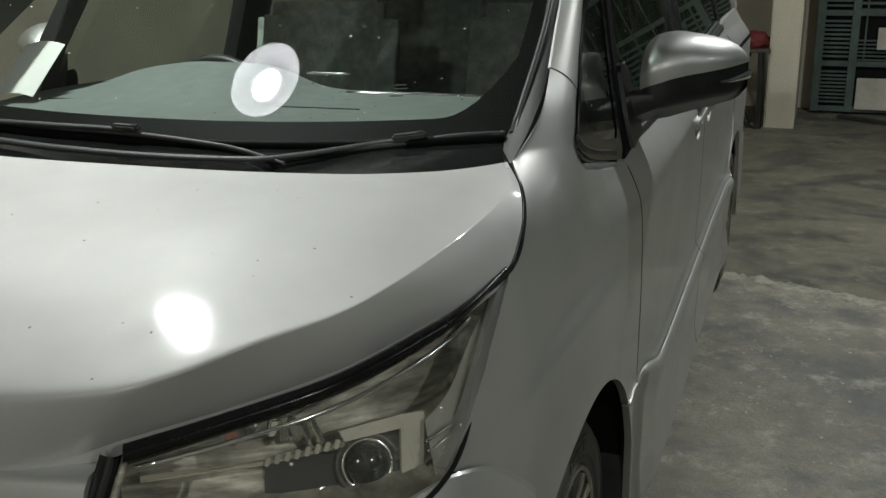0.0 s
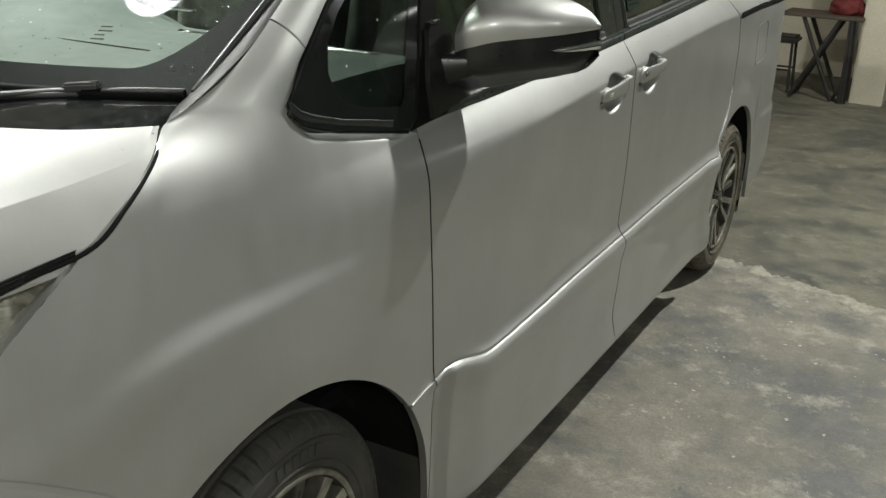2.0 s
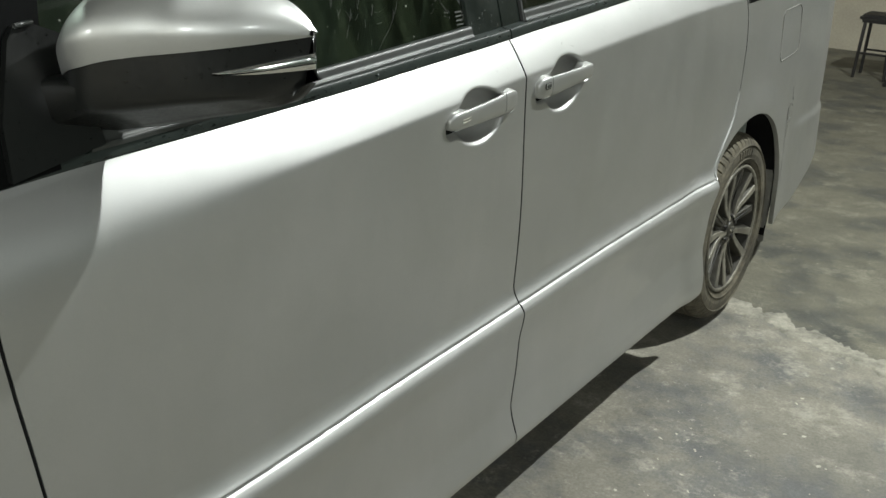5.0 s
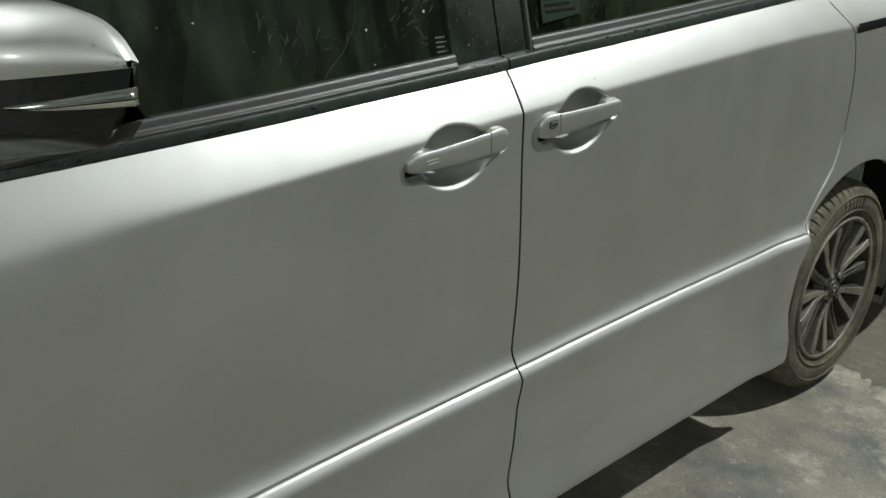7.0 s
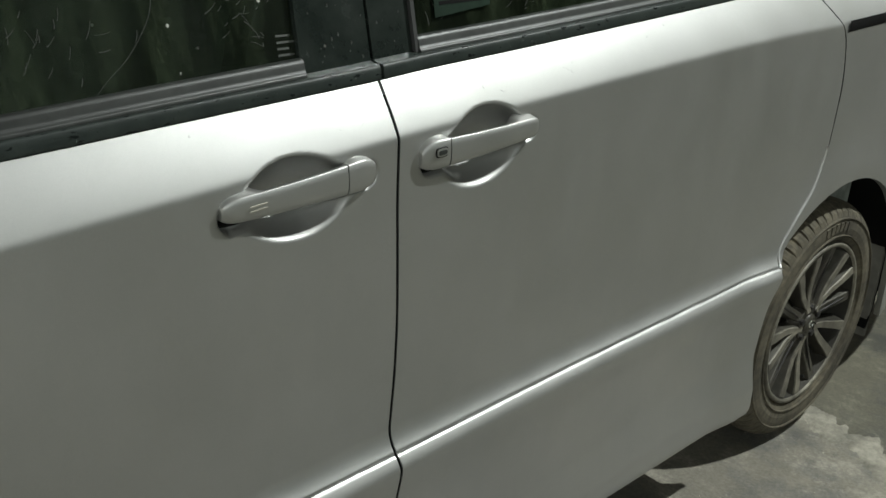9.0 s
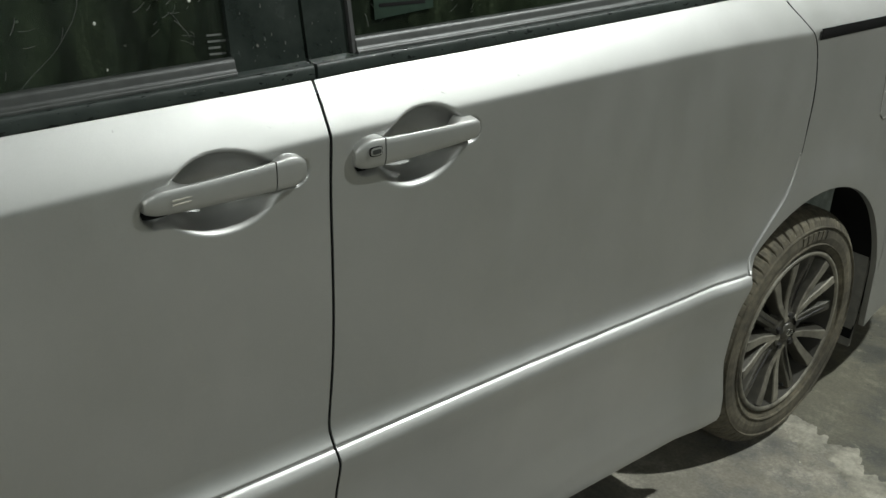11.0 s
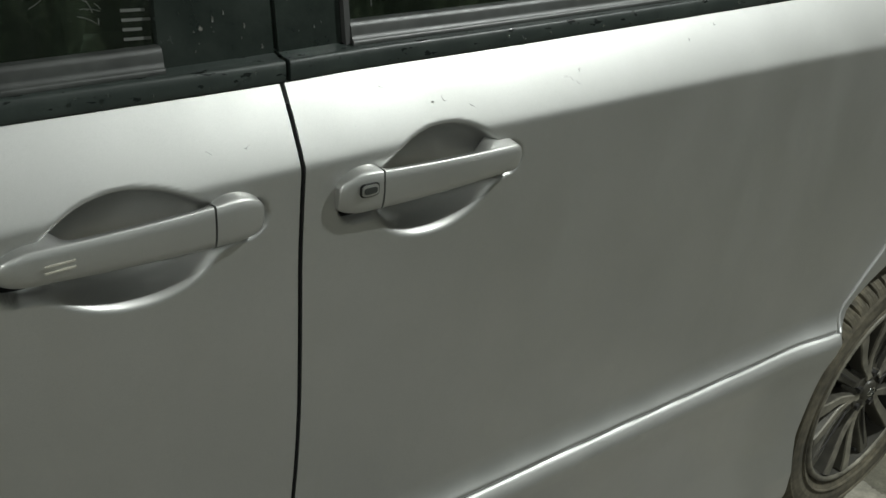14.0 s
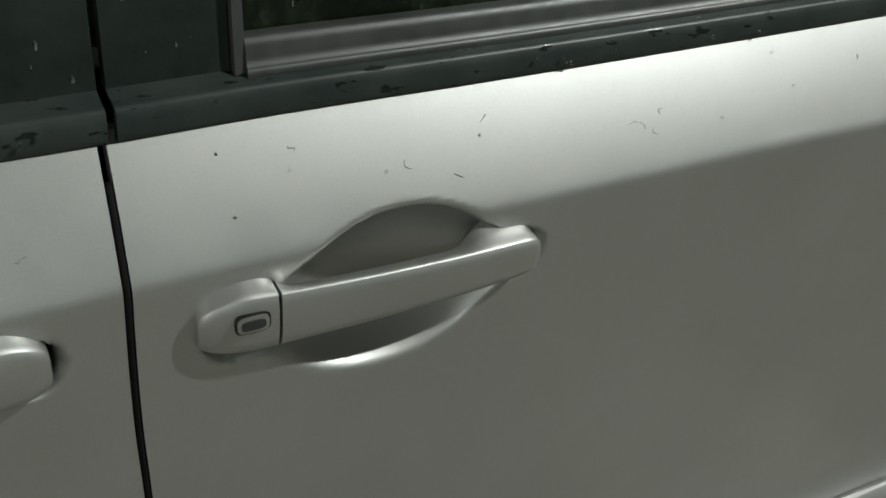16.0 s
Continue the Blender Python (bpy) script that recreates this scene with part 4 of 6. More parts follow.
        box(bmx, p, (0.012, 0.014, 0.030 + 0.006 * math.sin(2.3 * k)), pose(0, 0, 0, 25 - 8 * k, 14 * math.sin(k), 30 + 9 * k), 0.002)
        part("reflector_facet", bmx, CHROME, lens)
    bmx = bmesh.new()
    bmesh.ops.create_uvsphere(bmx, u_segments=16, v_segments=10, radius=0.010)
    bmesh.ops.translate(bmx, vec=(0.499, -0.826, 0.927), verts=bmx.verts)
    part("indicator_bulb", bmx, AMBER, lens, "small amber bulb", True)
    # the row of small pale blocks along the light bar
    for k in range(8):
        q = k / 7
        bmx = bmesh.new()
        box(bmx, (0.548 + 0.066 * q, -0.8285 + 0.054 * q, 0.9045 + 0.008 * q), (0.0062, 0.004, 0.012), pose(0, 0, 0, 0, 18, 39), 0.001)
        part("light_block", bmx, BOARD, lens, "small white light block" if k == 0 else "")
    plate("lamp_shelf", [(0.426, -0.908, 0.905), (0.541, -0.824, 0.904), (0.619, -0.763, 0.912), (0.619, -0.765, 0.905), (0.541, -0.826, 0.897), (0.426, -0.910, 0.897)], CHROME, 0.05, "bright shelf")


headlamp()


def bumper():
    """The bumper's near half and its mirror image, round the front."""
    bot = path3([(0.800, -0.590, 0.30), (0.792, -0.68, 0.24), (0.74, -0.82, 0.22), (0.60, -0.97, 0.21), (0.40, -1.04, 0.21), (XC, -1.07, 0.21)])
    mid = path3([(0.797, -0.510, 0.53), (0.798, -0.61, 0.58), (0.775, -0.80, 0.60), (0.65, -0.98, 0.60), (0.42, -1.07, 0.60), (XC, -1.10, 0.60)])
    tp = path3([(0.786, -0.405, 0.637), (0.778, -0.52, 0.752), (0.752, -0.735, 0.872), (0.60, -0.955, 0.825), (0.43, -1.030, 0.822), (XC, -1.06, 0.83)])
    s = np.linspace(0, 1, 80)
    rows = []
    for q in np.linspace(0, 1, 40):
        a, b2, c2 = (1 - q) ** 2, 2 * q * (1 - q), q * q
        rows.append(bot(s) * a + (mid(s) * 2 - (bot(s) + tp(s)) / 2) * b2 + tp(s) * c2)
    half = np.stack(rows, 1)
    other = half[::-1].copy()
    other[..., 0] = 2 * XC - other[..., 0]
    P = np.concatenate([half, other[1:]], 0)
    ob = sheet("front_bumper", P, PAINT, van, (0, 0.014, 0), "silver front bumper", flip=True)
    # grille between bonnet and bumper
    g = np.linspace(0.40, 2 * XC - 0.40, 40)
    for k in range(4):
        z = 0.850 + 0.026 * k
        tube("grille_bar", [(x, -1.045 + 0.25 * (x - XC) ** 2 + 0.012 * k, z) for x in g], 0.010, CHROME if k == 3 else BLACK, ob, flat=1.4)
    bmx = bmesh.new()
    box(bmx, (XC, -0.93, 0.88), (0.88, 0.02, 0.14))
    part("grille_backing", bmx, DARK, ob)


bumper()


def garnish():
    """Silver panel under the bonnet's front edge, beside the headlamp."""
    s = np.linspace(0, 1, 40)
    x = 0.425 + (XC - 0.425) * s
    y = -0.995 - 0.045 * np.sin(s * math.pi / 2)
    rows = [np.stack([x, y + dy, np.full(40, z) - 0.02 * s], 1) for z, dy in ((0.952, 0.022), (0.948, 0.004), (0.935, -0.006), (0.885, -0.016), (0.83, -0.018))]
    half = np.stack(rows, 1)
    other = half[::-1].copy()
    other[..., 0] = 2 * XC - other[..., 0]
    sheet("grille_garnish", np.concatenate([half, other[1:]], 0), PAINT, van, (0, 0.01, 0), "silver panel under the bonnet", flip=True)


garnish()


# ---- windows of the near side ----
def glass_x(y, z):
    """The plane of the side windows."""
    return 0.752 - 0.275 * (np.asarray(z, float) - 1.13) + 0.35 * np.minimum(narrow(y), 0)


def pane(name, outline, mat, parent, lift=0.0, label="", thick=0.004):
    """A flat pane of the side glass from its outline in (y, z)."""
    n = len(outline)
    vs = [(float(glass_x(y, z)) + lift, y, z) for y, z in outline] + [(float(glass_x(y, z)) + lift - thick, y, z) for y, z in outline]
    fs = [tuple(range(n)), tuple(range(n, 2 * n))[::-1]] + [(i, i + n, (i + 1) % n + n, (i + 1) % n) for i in range(n)]
    return mesh_part(name, vs, fs, mat, parent, label, smooth=False)


door_front = [(0.42, 1.09), (0.40, 1.16), (0.44, 1.30), (0.62, 1.52), (0.80, 1.66), (1.32, 1.70), (1.315, 1.12)]
pane("front_window", [(y, z) for y, z in door_front], PRIVACY, front_door, -0.012, "dark streaked front side window")
pane("rear_window", [(1.500, 1.13), (1.505, 1.70), (2.56, 1.70), (2.60, 1.62), (2.60, 1.20), (2.50, 1.165)], PRIVACY, slide_door, -0.012, "dark sliding door window")
pane("pillar_cover", [(1.315, 1.1235), (1.330, 1.72), (1.428, 1.72), (1.4255, 1.1305)], DUSTY_BLACK, front_door, -0.004, "gloss black pillar cover", 0.012)
pane("pillar_cover", [(1.4305, 1.133), (1.433, 1.72), (1.504, 1.72), (1.4995, 1.137)], DUSTY_BLACK, slide_door, -0.004, "gloss black pillar cover", 0.012)


def belt_moulding(y0, y1, parent):
    ys = np.linspace(y0, y1, max(8, int((y1 - y0) / 0.02)))
    b = belt(ys)
    prof = [(-0.006, -0.0015), (0.0012, -0.0005), (0.0020, 0.0015), (0.0020, 0.0050), (0.0008, 0.0120), (-0.0008, 0.0165), (-0.0024, 0.0182), (-0.0042, 0.0186), (-0.0075, 0.0182), (-0.0150, 0.0190), (-0.0210, 0.0205), (-0.0260, 0.0215)]
    P = np.array([[(float(side(y, bb)) + dx, y, bb + dz) for dx, dz in prof] for y, bb in zip(ys, b)])
    return sheet("belt_moulding", P, MOULD, parent, (-0.008, 0, 0), "wet black belt moulding")


belt_moulding(0.300, 1.4255, front_door)
belt_moulding(1.4305, 2.60, slide_door)


def sash(y0, y1, parent):
    """Weathered strip between the moulding and the glass, with a fine step along it."""
    ys = np.linspace(y0, y1, 40)
    P = np.array([[(float(glass_x(y, belt(y) + 0.02)) + dx, y, belt(y) + dz) for dx, dz in ((0.0060, 0.0190), (0.0056, 0.0215), (0.0036, 0.0235), (0.0030, 0.0236), (0.0012, 0.0285), (-0.0010, 0.0345), (-0.0030, 0.0385), (-0.0060, 0.0395), (-0.0120, 0.0395))] for y in ys])
    sheet("window_sash", P, SASH, parent, (0, 0, -0.004), label="dull grey strip under the glass")


sash(0.46, 1.316, front_door)
sash(1.507, 2.56, slide_door)
pane("pillar_seal", [(1.5005, 1.141), (1.506, 1.70), (1.5095, 1.70), (1.5070, 1.142)], GUTTER, slide_door, 0.002, "grey rubber seal", 0.014)
pane("window_sticker", [(1.552, 1.180), (1.556, 1.262), (1.668, 1.270), (1.662, 1.190)], GREEN_FILM, slide_door, -0.0075, "faded green window sticker", 0.001)


def quarter_glass():
    """Triangular window ahead of the door, with its wide black border."""
    out = [(-0.055, 1.168), (-0.040, 1.145), (0.0, 1.128), (0.073, 1.110), (0.219, 1.083), (0.270, 1.078), (0.300, 1.095), (0.345, 1.19), (0.388, 1.29), (0.52, 1.50), (0.50, 1.52), (0.32, 1.452), (0.15, 1.338), (0.094, 1.300), (0.003, 1.225)]
    q = pane("quarter_window", out, QUARTER, van, -0.004, "triangular quarter window with wide black border")
    inner = [(0.064, 1.200), (0.078, 1.165), (0.110, 1.145), (0.158, 1.134), (0.215, 1.126), (0.255, 1.120), (0.275, 1.132), (0.285, 1.155), (0.310, 1.21), (0.345, 1.27), (0.44, 1.44), (0.40, 1.45), (0.25, 1.37), (0.125, 1.29), (0.080, 1.245)]
    n = len(out)
    x = lambda y, z: float(glass_x(y, z))
    vs = [(x(y, z) - 0.0015, y, z) for y, z in out] + [(x(y, z) - 0.0015, y, z) for y, z in inner]
    fs = [(i, (i + 1) % n, (i + 1) % n + n, i + n) for i in range(n)]
    mesh_part("window_border", vs, fs, GLOSS_BLACK, q, "wide black glass border", smooth=False)
    line = [(-0.058, 1.178), (-0.050, 1.152), (-0.030, 1.136), (0.0, 1.1245), (0.073, 1.106), (0.150, 1.0925), (0.219, 1.0805)]
    fx = lambda y, z: float(side(y, z)) - 0.003
    low_l = [(fx(y, z) + 0.0045, y, z) for y, z in line[1:]]
    high_l = [(x(y, z + 0.02) + 0.001, y, z + 0.0215) for y, z in line[1:]]
    rows = []
    for a, b in zip(low_l, high_l):
        a, b = np.array(a), np.array(b)
        rows.append([a + (b - a) * q + np.array([0.003 * math.sin(math.pi * q), 0, 0]) for q in np.linspace(0, 1, 6)])
    sheet("window_moulding", np.array(rows), BLACK, q, (-0.006, 0, 0), "dark grey strip under the quarter window")
    tube("trim_line", high_l, 0.0016, SASH, q)
    tube("window_seal", low_l, 0.0026, GLOSS_BLACK, q)
    rim = [(x(y, z) + 0.002, y, z) for y, z in [(-0.046, 1.180), (0.0, 1.227), (0.092, 1.303), (0.15, 1.342), (0.32, 1.457)]]
    tube("window_seal", rim, lambda k: 0.0012 + 0.0050 * step(0, 0.3, k), MATT_BLACK, q)
    # door frame post behind it
    post = [(0.272, 1.075), (0.302, 1.095), (0.348, 1.19), (0.392, 1.29), (0.52, 1.50), (0.56, 1.50), (0.45, 1.31), (0.425, 1.20), (0.415, 1.085)]
    pane("frame_post", post, MATT_BLACK, front_door, 0.002, "black door frame post", 0.02)


quarter_glass()


tube("door_edge", [(float(side(cut_rear(z), z)) + 0.0005, float(cut_rear(z)) - 0.004, z) for z in np.linspace(0.57, 0.82, 30)], 0.0042, PAINT, slide_door)


# ---- door handles ----
def handle(c, flip, parent):
    """Body-coloured pull handle with its end cap."""
    ax = Vector((0, 1, 0.042)).normalized()
    up = Vector((0, -0.042, 1)).normalized()
    c3 = Vector((0.806, c[0] - 0.004, c[1] + 0.0095))

    def bar(name, a0, a1, r0, r1, lab=""):
        rows = []
        n = 44
        for i in range(n):
            s = 0.5 - 0.5 * math.cos(math.pi * i / (n - 1))
            a = a0 + (a1 - a0) * s
            k0 = min(1, (s * abs(a1 - a0) + 2e-4) / r0) if r0 else 1
            k1 = min(1, ((1 - s) * abs(a1 - a0) + 2e-4) / r1) if r1 else 1
            e = math.sqrt(max(0.0, 1 - (1 - k0) ** 2)) * math.sqrt(max(0.0, 1 - (1 - k1) ** 2))
            u = a / 0.12 * (1 if flip else -1)
            hh = 0.0185 - 0.0035 * u
            hi, lo = hh * (0.30 + 0.70 * e) * (1 - 0.10 * (1 - e)), hh * (0.52 + 0.48 * e)
            xo = 0.0215 - 0.005 * (a / 0.12) ** 2 - 0.005 * (1 - e)
            # section: flat face, sharp upper edge; the ends reach back to the door, the grip is thin
            end = float(step(0.056, 0.078, abs(a + (0.004 if flip else -0.004)))) * (0.3 + 0.7 * e)
            dp = 0.018 + 0.006 * end
            sec = [(-dp, hi * (0.55 + 0.75 * end)), (-dp * 0.6, hi * (0.84 + 0.34 * end)), (-0.004, hi * (0.97 + 0.07 * end)), (-0.0012, hi * 0.985), (0.0, hi * 0.93), (0.0012, hi * 0.5), (0.0016, 0), (0.0010, -lo * 0.5), (-0.0008, -lo * 0.86), (-0.004, -lo * 0.98), (-dp * 0.55, -lo), (-dp * 1.1, -lo * 0.95), (-dp * 1.55, -lo * 0.7), (-dp * 1.6, 0)]
            ring = [c3 + ax * a + up * pz + Vector((xo + dx, 0, 0)) for dx, pz in sec]
            rows.append(ring + [ring[0]])
        P = np.array([[tuple(p) for p in r] for r in rows])
        ob = sheet(name, P, PAINT, parent, label=lab, flip=True)
        for r in (P[0], P[-1]):
            mesh_part("handle_end", list(r[:-1]), [tuple(range(len(r) - 1))], PAINT, ob)
        return ob
    # dark plates under the two ends, in place of the recess's own shade
    for a, half, hh, px, drop in (((-0.0955, 0.0268, 0.0215, 0.8086, -0.0050), (0.096, 0.0180, 0.0165, 0.8045, -0.0030)) if flip else ((-0.0915, 0.0265, 0.0185, 0.8066, -0.0050), (0.098, 0.0190, 0.0175, 0.8045, -0.0030))):
        n, vs = 30, []
        for q in (-0.006, 0.0):
            for k in range(n):
                an = k * math.tau / n
                cx, sx = math.cos(an), math.sin(an)
                p = c3 + ax * (a + half * math.copysign(abs(cx) ** 0.6, cx)) + up * (hh * math.copysign(abs(sx) ** 0.6, sx) + drop)
                vs.append((px + q, p.y, p.z))
        mesh_part("handle_gasket", vs, [tuple(range(n, 2 * n))] + [(i, (i + 1) % n, n + (i + 1) % n, n + i) for i in range(n)], DARK, parent, "dark plate for the shade in the gap under the handle end", smooth=False)
    main = bar("door_handle", *((-0.113, 0.064) if not flip else (-0.0705, 0.112)), *((0.024, 0) if not flip else (0, 0.014)), "silver pull handle")
    cap = bar("handle_cap", *((0.066, 0.115) if not flip else (-0.1180, -0.0725)), *((0, 0.030) if not flip else (0.032, 0)), "silver handle cap")
    return main, cap


tube("door_gap", [(float(side(cut_front(z), z)) - 0.0012, float(cut_front(z)), z) for z in np.linspace(0.575, 1.055, 60)], 0.0021, DARK, front_door, "dark gap before the door")
tube("door_gap", [(float(side(cut_mid(z), z)) - 0.0014, float(cut_mid(z)), z) for z in np.linspace(0.24, 1.10, 260)], 0.0019, DARK, slide_door, "dark gap between the doors")
tube("door_gap", [(float(side(cut_rear(z), z)) - 0.0008, float(cut_rear(z)), z) for z in np.linspace(0.80, 1.150, 40)], 0.0017, DARK, slide_door, "dark gap behind the door")
for d, y0, y1 in ((front_door, 0.352, 1.432), (slide_door, 1.440, 2.540)):
    tube("garnish_seam", [(float(side(y, ledge(y))) + 0.0026, y, float(ledge(y))) for y in np.linspace(y0, y1, 90)], 0.0006, SEAM, d, "thin grey seam above the lip", 6)
fh_main = handle(FH, False, front_door)[0]
rh_cap = handle(RH, True, slide_door)[1]


def keyhole():
    tilt = pose(0, 0, 0, 3, 0, 0)
    for nm, dx, w, h, mt, lab in (("lock_button", 0.0, 0.0215, 0.0140, GLOSS_BLACK, "small framed lock button"), ("button_frame", 0.0011, 0.0190, 0.0112, PAINT, ""), ("button_face", 0.0020, 0.0145, 0.0066, SASH, "")):
        ring = []
        for k in range(28):
            an = k * math.tau / 28
            cx, sx = math.cos(an), math.sin(an)
            ring.append(Vector((0, w / 2 * math.copysign(abs(cx) ** 0.5, cx), h / 2 * math.copysign(abs(sx) ** 0.5, sx))))
        c = Vector((0.8258 + dx, RH[0] - 0.0925, RH[1] + 0.0105))
        vs = [c + tilt.to_3x3() @ (p + Vector((q, 0, 0))) for q in (-0.003, 0.0012) for p in ring]
        n = len(ring)
        mesh_part(nm, vs, [tuple(range(n, 2 * n))] + [(i, (i + 1) % n, n + (i + 1) % n, n + i) for i in range(n)], mt, rh_cap, lab, smooth=False)
    for dz in (0.0, -0.0055):
        bm = bmesh.new()
        box(bm, (0.8282, FH[0] - 0.072, FH[1] + 0.0095 + dz), (0.0015, 0.024, 0.0014), pose(0, 0, 0, 4, 0, 0), 0)
        part("touch_mark", bm, BOARD, fh_main, "thin pale line")


keyhole()


# ---- side mirror ----
def side_mirror():
    """Door mirror: silver cap above, gloss black shell below, clear indicator at the tip, black arm."""
    front = curve([(0.0, 0.424), (0.10, 0.417), (0.20, 0.420), (0.36, 0.439), (0.52, 0.469), (0.70, 0.503), (0.86, 0.551), (0.94, 0.590), (1.0, 0.624)])
    cut = curve([(0.0, 1.197), (0.08, 1.205), (0.20, 1.2135), (0.30, 1.2205), (0.42, 1.2260), (0.60, 1.2315), (0.80, 1.2375), (1.0, 1.2440)])
    top_z = curve([(0.0, 1.292), (0.05, 1.302), (0.15, 1.310), (0.28, 1.3135), (0.45, 1.310), (0.66, 1.300), (0.82, 1.287), (0.93, 1.270), (1.0, 1.2520)])
    under_f = curve([(0.0, 1.158), (0.2, 1.162), (0.42, 1.170), (0.72, 1.179), (0.9, 1.183), (1.0, 1.196)])
    under_r = curve([(0.0, 1.122), (0.2, 1.126), (0.45, 1.138), (0.75, 1.153), (0.92, 1.168), (1.0, 1.188)])
    X = lambda s: 0.768 + 0.212 * s
    YR = curve([(0.0, 0.520), (0.15, 0.530), (0.35, 0.556), (0.6, 0.596), (0.8, 0.620), (1.0, 0.632)])

    def loft(name, section, mat, parent, label, flip=False, n=60):
        P = np.array([section(1 - (1 - i / (n - 1)) ** 1.6) for i in range(n)])
        ob = sheet(name, P, mat, parent, (0, 0.006, 0), label, flip)
        for r in (P[0], P[-1]):
            mesh_part("mirror_end", [tuple(p) for p in r], [tuple(range(len(r)))], mat, ob)
        return ob

    def cap_section(s):
        x, yf, zc, zt, YB = X(s), float(front(s)), float(cut(s)), float(top_z(s)), max(float(YR(s)), 0.575)
        zn, ring = zc + 0.30 * (zt - zc), []
        for k in range(9):
            q = k / 9
            ring.append((x, yf + 0.0045 * (1 - q) ** 1.6, zc + (zn - zc) * q))
        for k in range(25):
            th = math.pi / 2 * k / 24
            ring.append((x, YB - 0.008 - (YB - 0.008 - yf) * math.cos(th) ** 0.86, zn + (zt - zn) * math.sin(th) ** 1.12))
        ring.append((x, YB, zt - 0.004))
        return ring

    def low_section(s):
        x, yf, zc, YB = X(s) - 0.002, float(front(s)), float(cut(s)), float(YR(s))
        uf, ur = float(under_f(s)), float(under_r(s))
        ring = [(x, YB, ur), (x, YB - 0.02, ur - 0.001)]
        for k in range(1, 8):
            q = k / 8
            ring.append((x, YB - 0.02 + (yf + 0.022 - YB + 0.02) * q, ur + (uf - 0.006 - ur) * q))
        ring += [(x, yf + 0.012, uf - 0.003), (x, yf + 0.008, uf + 0.002), (x, yf + 0.0065, uf + 0.010), (x, yf + 0.0065, (uf + zc) / 2), (x, yf + 0.0075, zc + 0.004)]
        return ring
    house = loft("side_mirror", low_section, MIRROR_BLACK, van, "silver capped door mirror on black arm")
    loft("mirror_cap", cap_section, PAINT, house, "silver painted mirror cap with droplets")
    P = np.array([[(X(k), float(YR(k)) - 0.004 - 0.010 * q * (1 - q), float(under_r(k)) + 0.006 + (float(top_z(k)) - 0.012 - float(under_r(k))) * q) for q in np.linspace(0, 1, 8)] for k in np.linspace(0.06, 0.93, 20)])
    sheet("mirror_back", P, GLOSS_BLACK, house, (0, -0.004, 0))
    # indicator: a clear blade that widens towards the tip, with a dark slit
    for nm, mt, d0, h0, h1, lift in (("turn_signal", CHROME, 0.0, 0.0015, 0.0195, 0.0035), ("signal_slit", GLOSS_BLACK, 0.010, 0.0004, 0.0030, 0.0052)):
        rows = []
        for i in range(24):
            k = i / 23
            s = 0.745 + 0.262 * k
            x, yf = X(min(s, 1.0)) + max(0, s - 1) * 0.2, float(front(min(s, 1.0)))
            zt = 1.2095 + 0.0155 * k ** 1.2 - d0 * (0.3 + 0.7 * k)
            hgt = h0 + (h1 - h0) * k ** 0.9
            rows.append([(x + (0.001 + lift * k) * math.sin(math.pi * (0.15 + 0.7 * q)), yf + 0.006 - lift * math.sin(math.pi * (0.1 + 0.8 * q)), zt - hgt * q) for q in np.linspace(0, 1, 7)])
        sheet(nm, np.array(rows), mt, house, (-0.004, 0.006, 0), "clear turn signal blade" if d0 == 0 else "")
    # arm: a block as deep as the shell, dropping to the door
    rows = []
    for i in range(18):
        s = i / 17
        x = 0.722 + 0.090 * s
        zt, zl_f, zl_r = 1.192 + 0.006 * s, 1.098 + 0.062 * s ** 0.5, 1.096 + 0.030 * s ** 0.6
        y0, y1 = 0.404 + 0.024 * s, 0.500 + 0.030 * s
        rows.append([(x, y0 + 0.006, zl_f), (x, y0, zl_f + 0.008), (x, y0, zt - 0.010), (x, y0 + 0.004, zt - 0.003), (x, y0 + 0.012, zt), (x, y1 - 0.01, zt), (x, y1, zt - 0.01), (x, y1, zl_r + 0.006), (x, y1 - 0.006, zl_r), (x, y0 + 0.006, zl_f)])
    sheet("mirror_arm", np.array(rows), MIRROR_BLACK, house, label="black mirror arm")
    # grey wedge of the arm's foot on the belt
    rows = []
    for i in range(20):
        s = i / 19
        y = 0.455 + 0.190 * s
        xo, zb = float(side(y, belt(y))) - 0.004, float(belt(y)) + 0.019
        hgt = 0.040 * (1 - s) ** 0.7 + 0.004
        rows.append([(xo + 0.002, y, zb), (xo + 0.002 - 0.003, y, zb + 0.35 * hgt), (xo - 0.010, y, zb + 0.75 * hgt), (xo - 0.022, y, zb + hgt), (xo - 0.040, y, zb + hgt)])
    sheet("mirror_wedge", np.array(rows), SASH, house, label="dark grey foot of the mirror arm")
    sail = [(0.345, 1.085), (0.352, 1.150), (0.385, 1.238), (0.396, 1.252), (0.418, 1.255), (0.462, 1.236), (0.470, 1.190), (0.478, 1.105)]
    pane("mirror_foot", sail, MIRROR_BLACK, house, 0.012, "black triangular mirror foot", 0.02)
    tube("foot_clip", [(float(glass_x(y, z)) + 0.016, y, z) for y, z in ((0.396, 1.2535), (0.420, 1.2560))], 0.0032, SASH, house)


side_mirror()


def far_mirror():
    """The same mirror on the far side."""
    near = next(o for o in van.children if o.name == "side_mirror")
    ob = None
    for o in [near] + list(near.children):
        vs = [(2 * XC - v.co.x, v.co.y, v.co.z) for v in o.data.vertices]
        fs = [tuple(f.vertices)[::-1] for f in o.data.polygons]
        k = mesh_part(o.name.split(".")[0].replace("side_mirror", "far_side_mirror"), vs, fs, o.data.materials[0], ob or van, "silver capped door mirror on the far side" if ob is None else "")
        ob = ob or k


far_mirror()


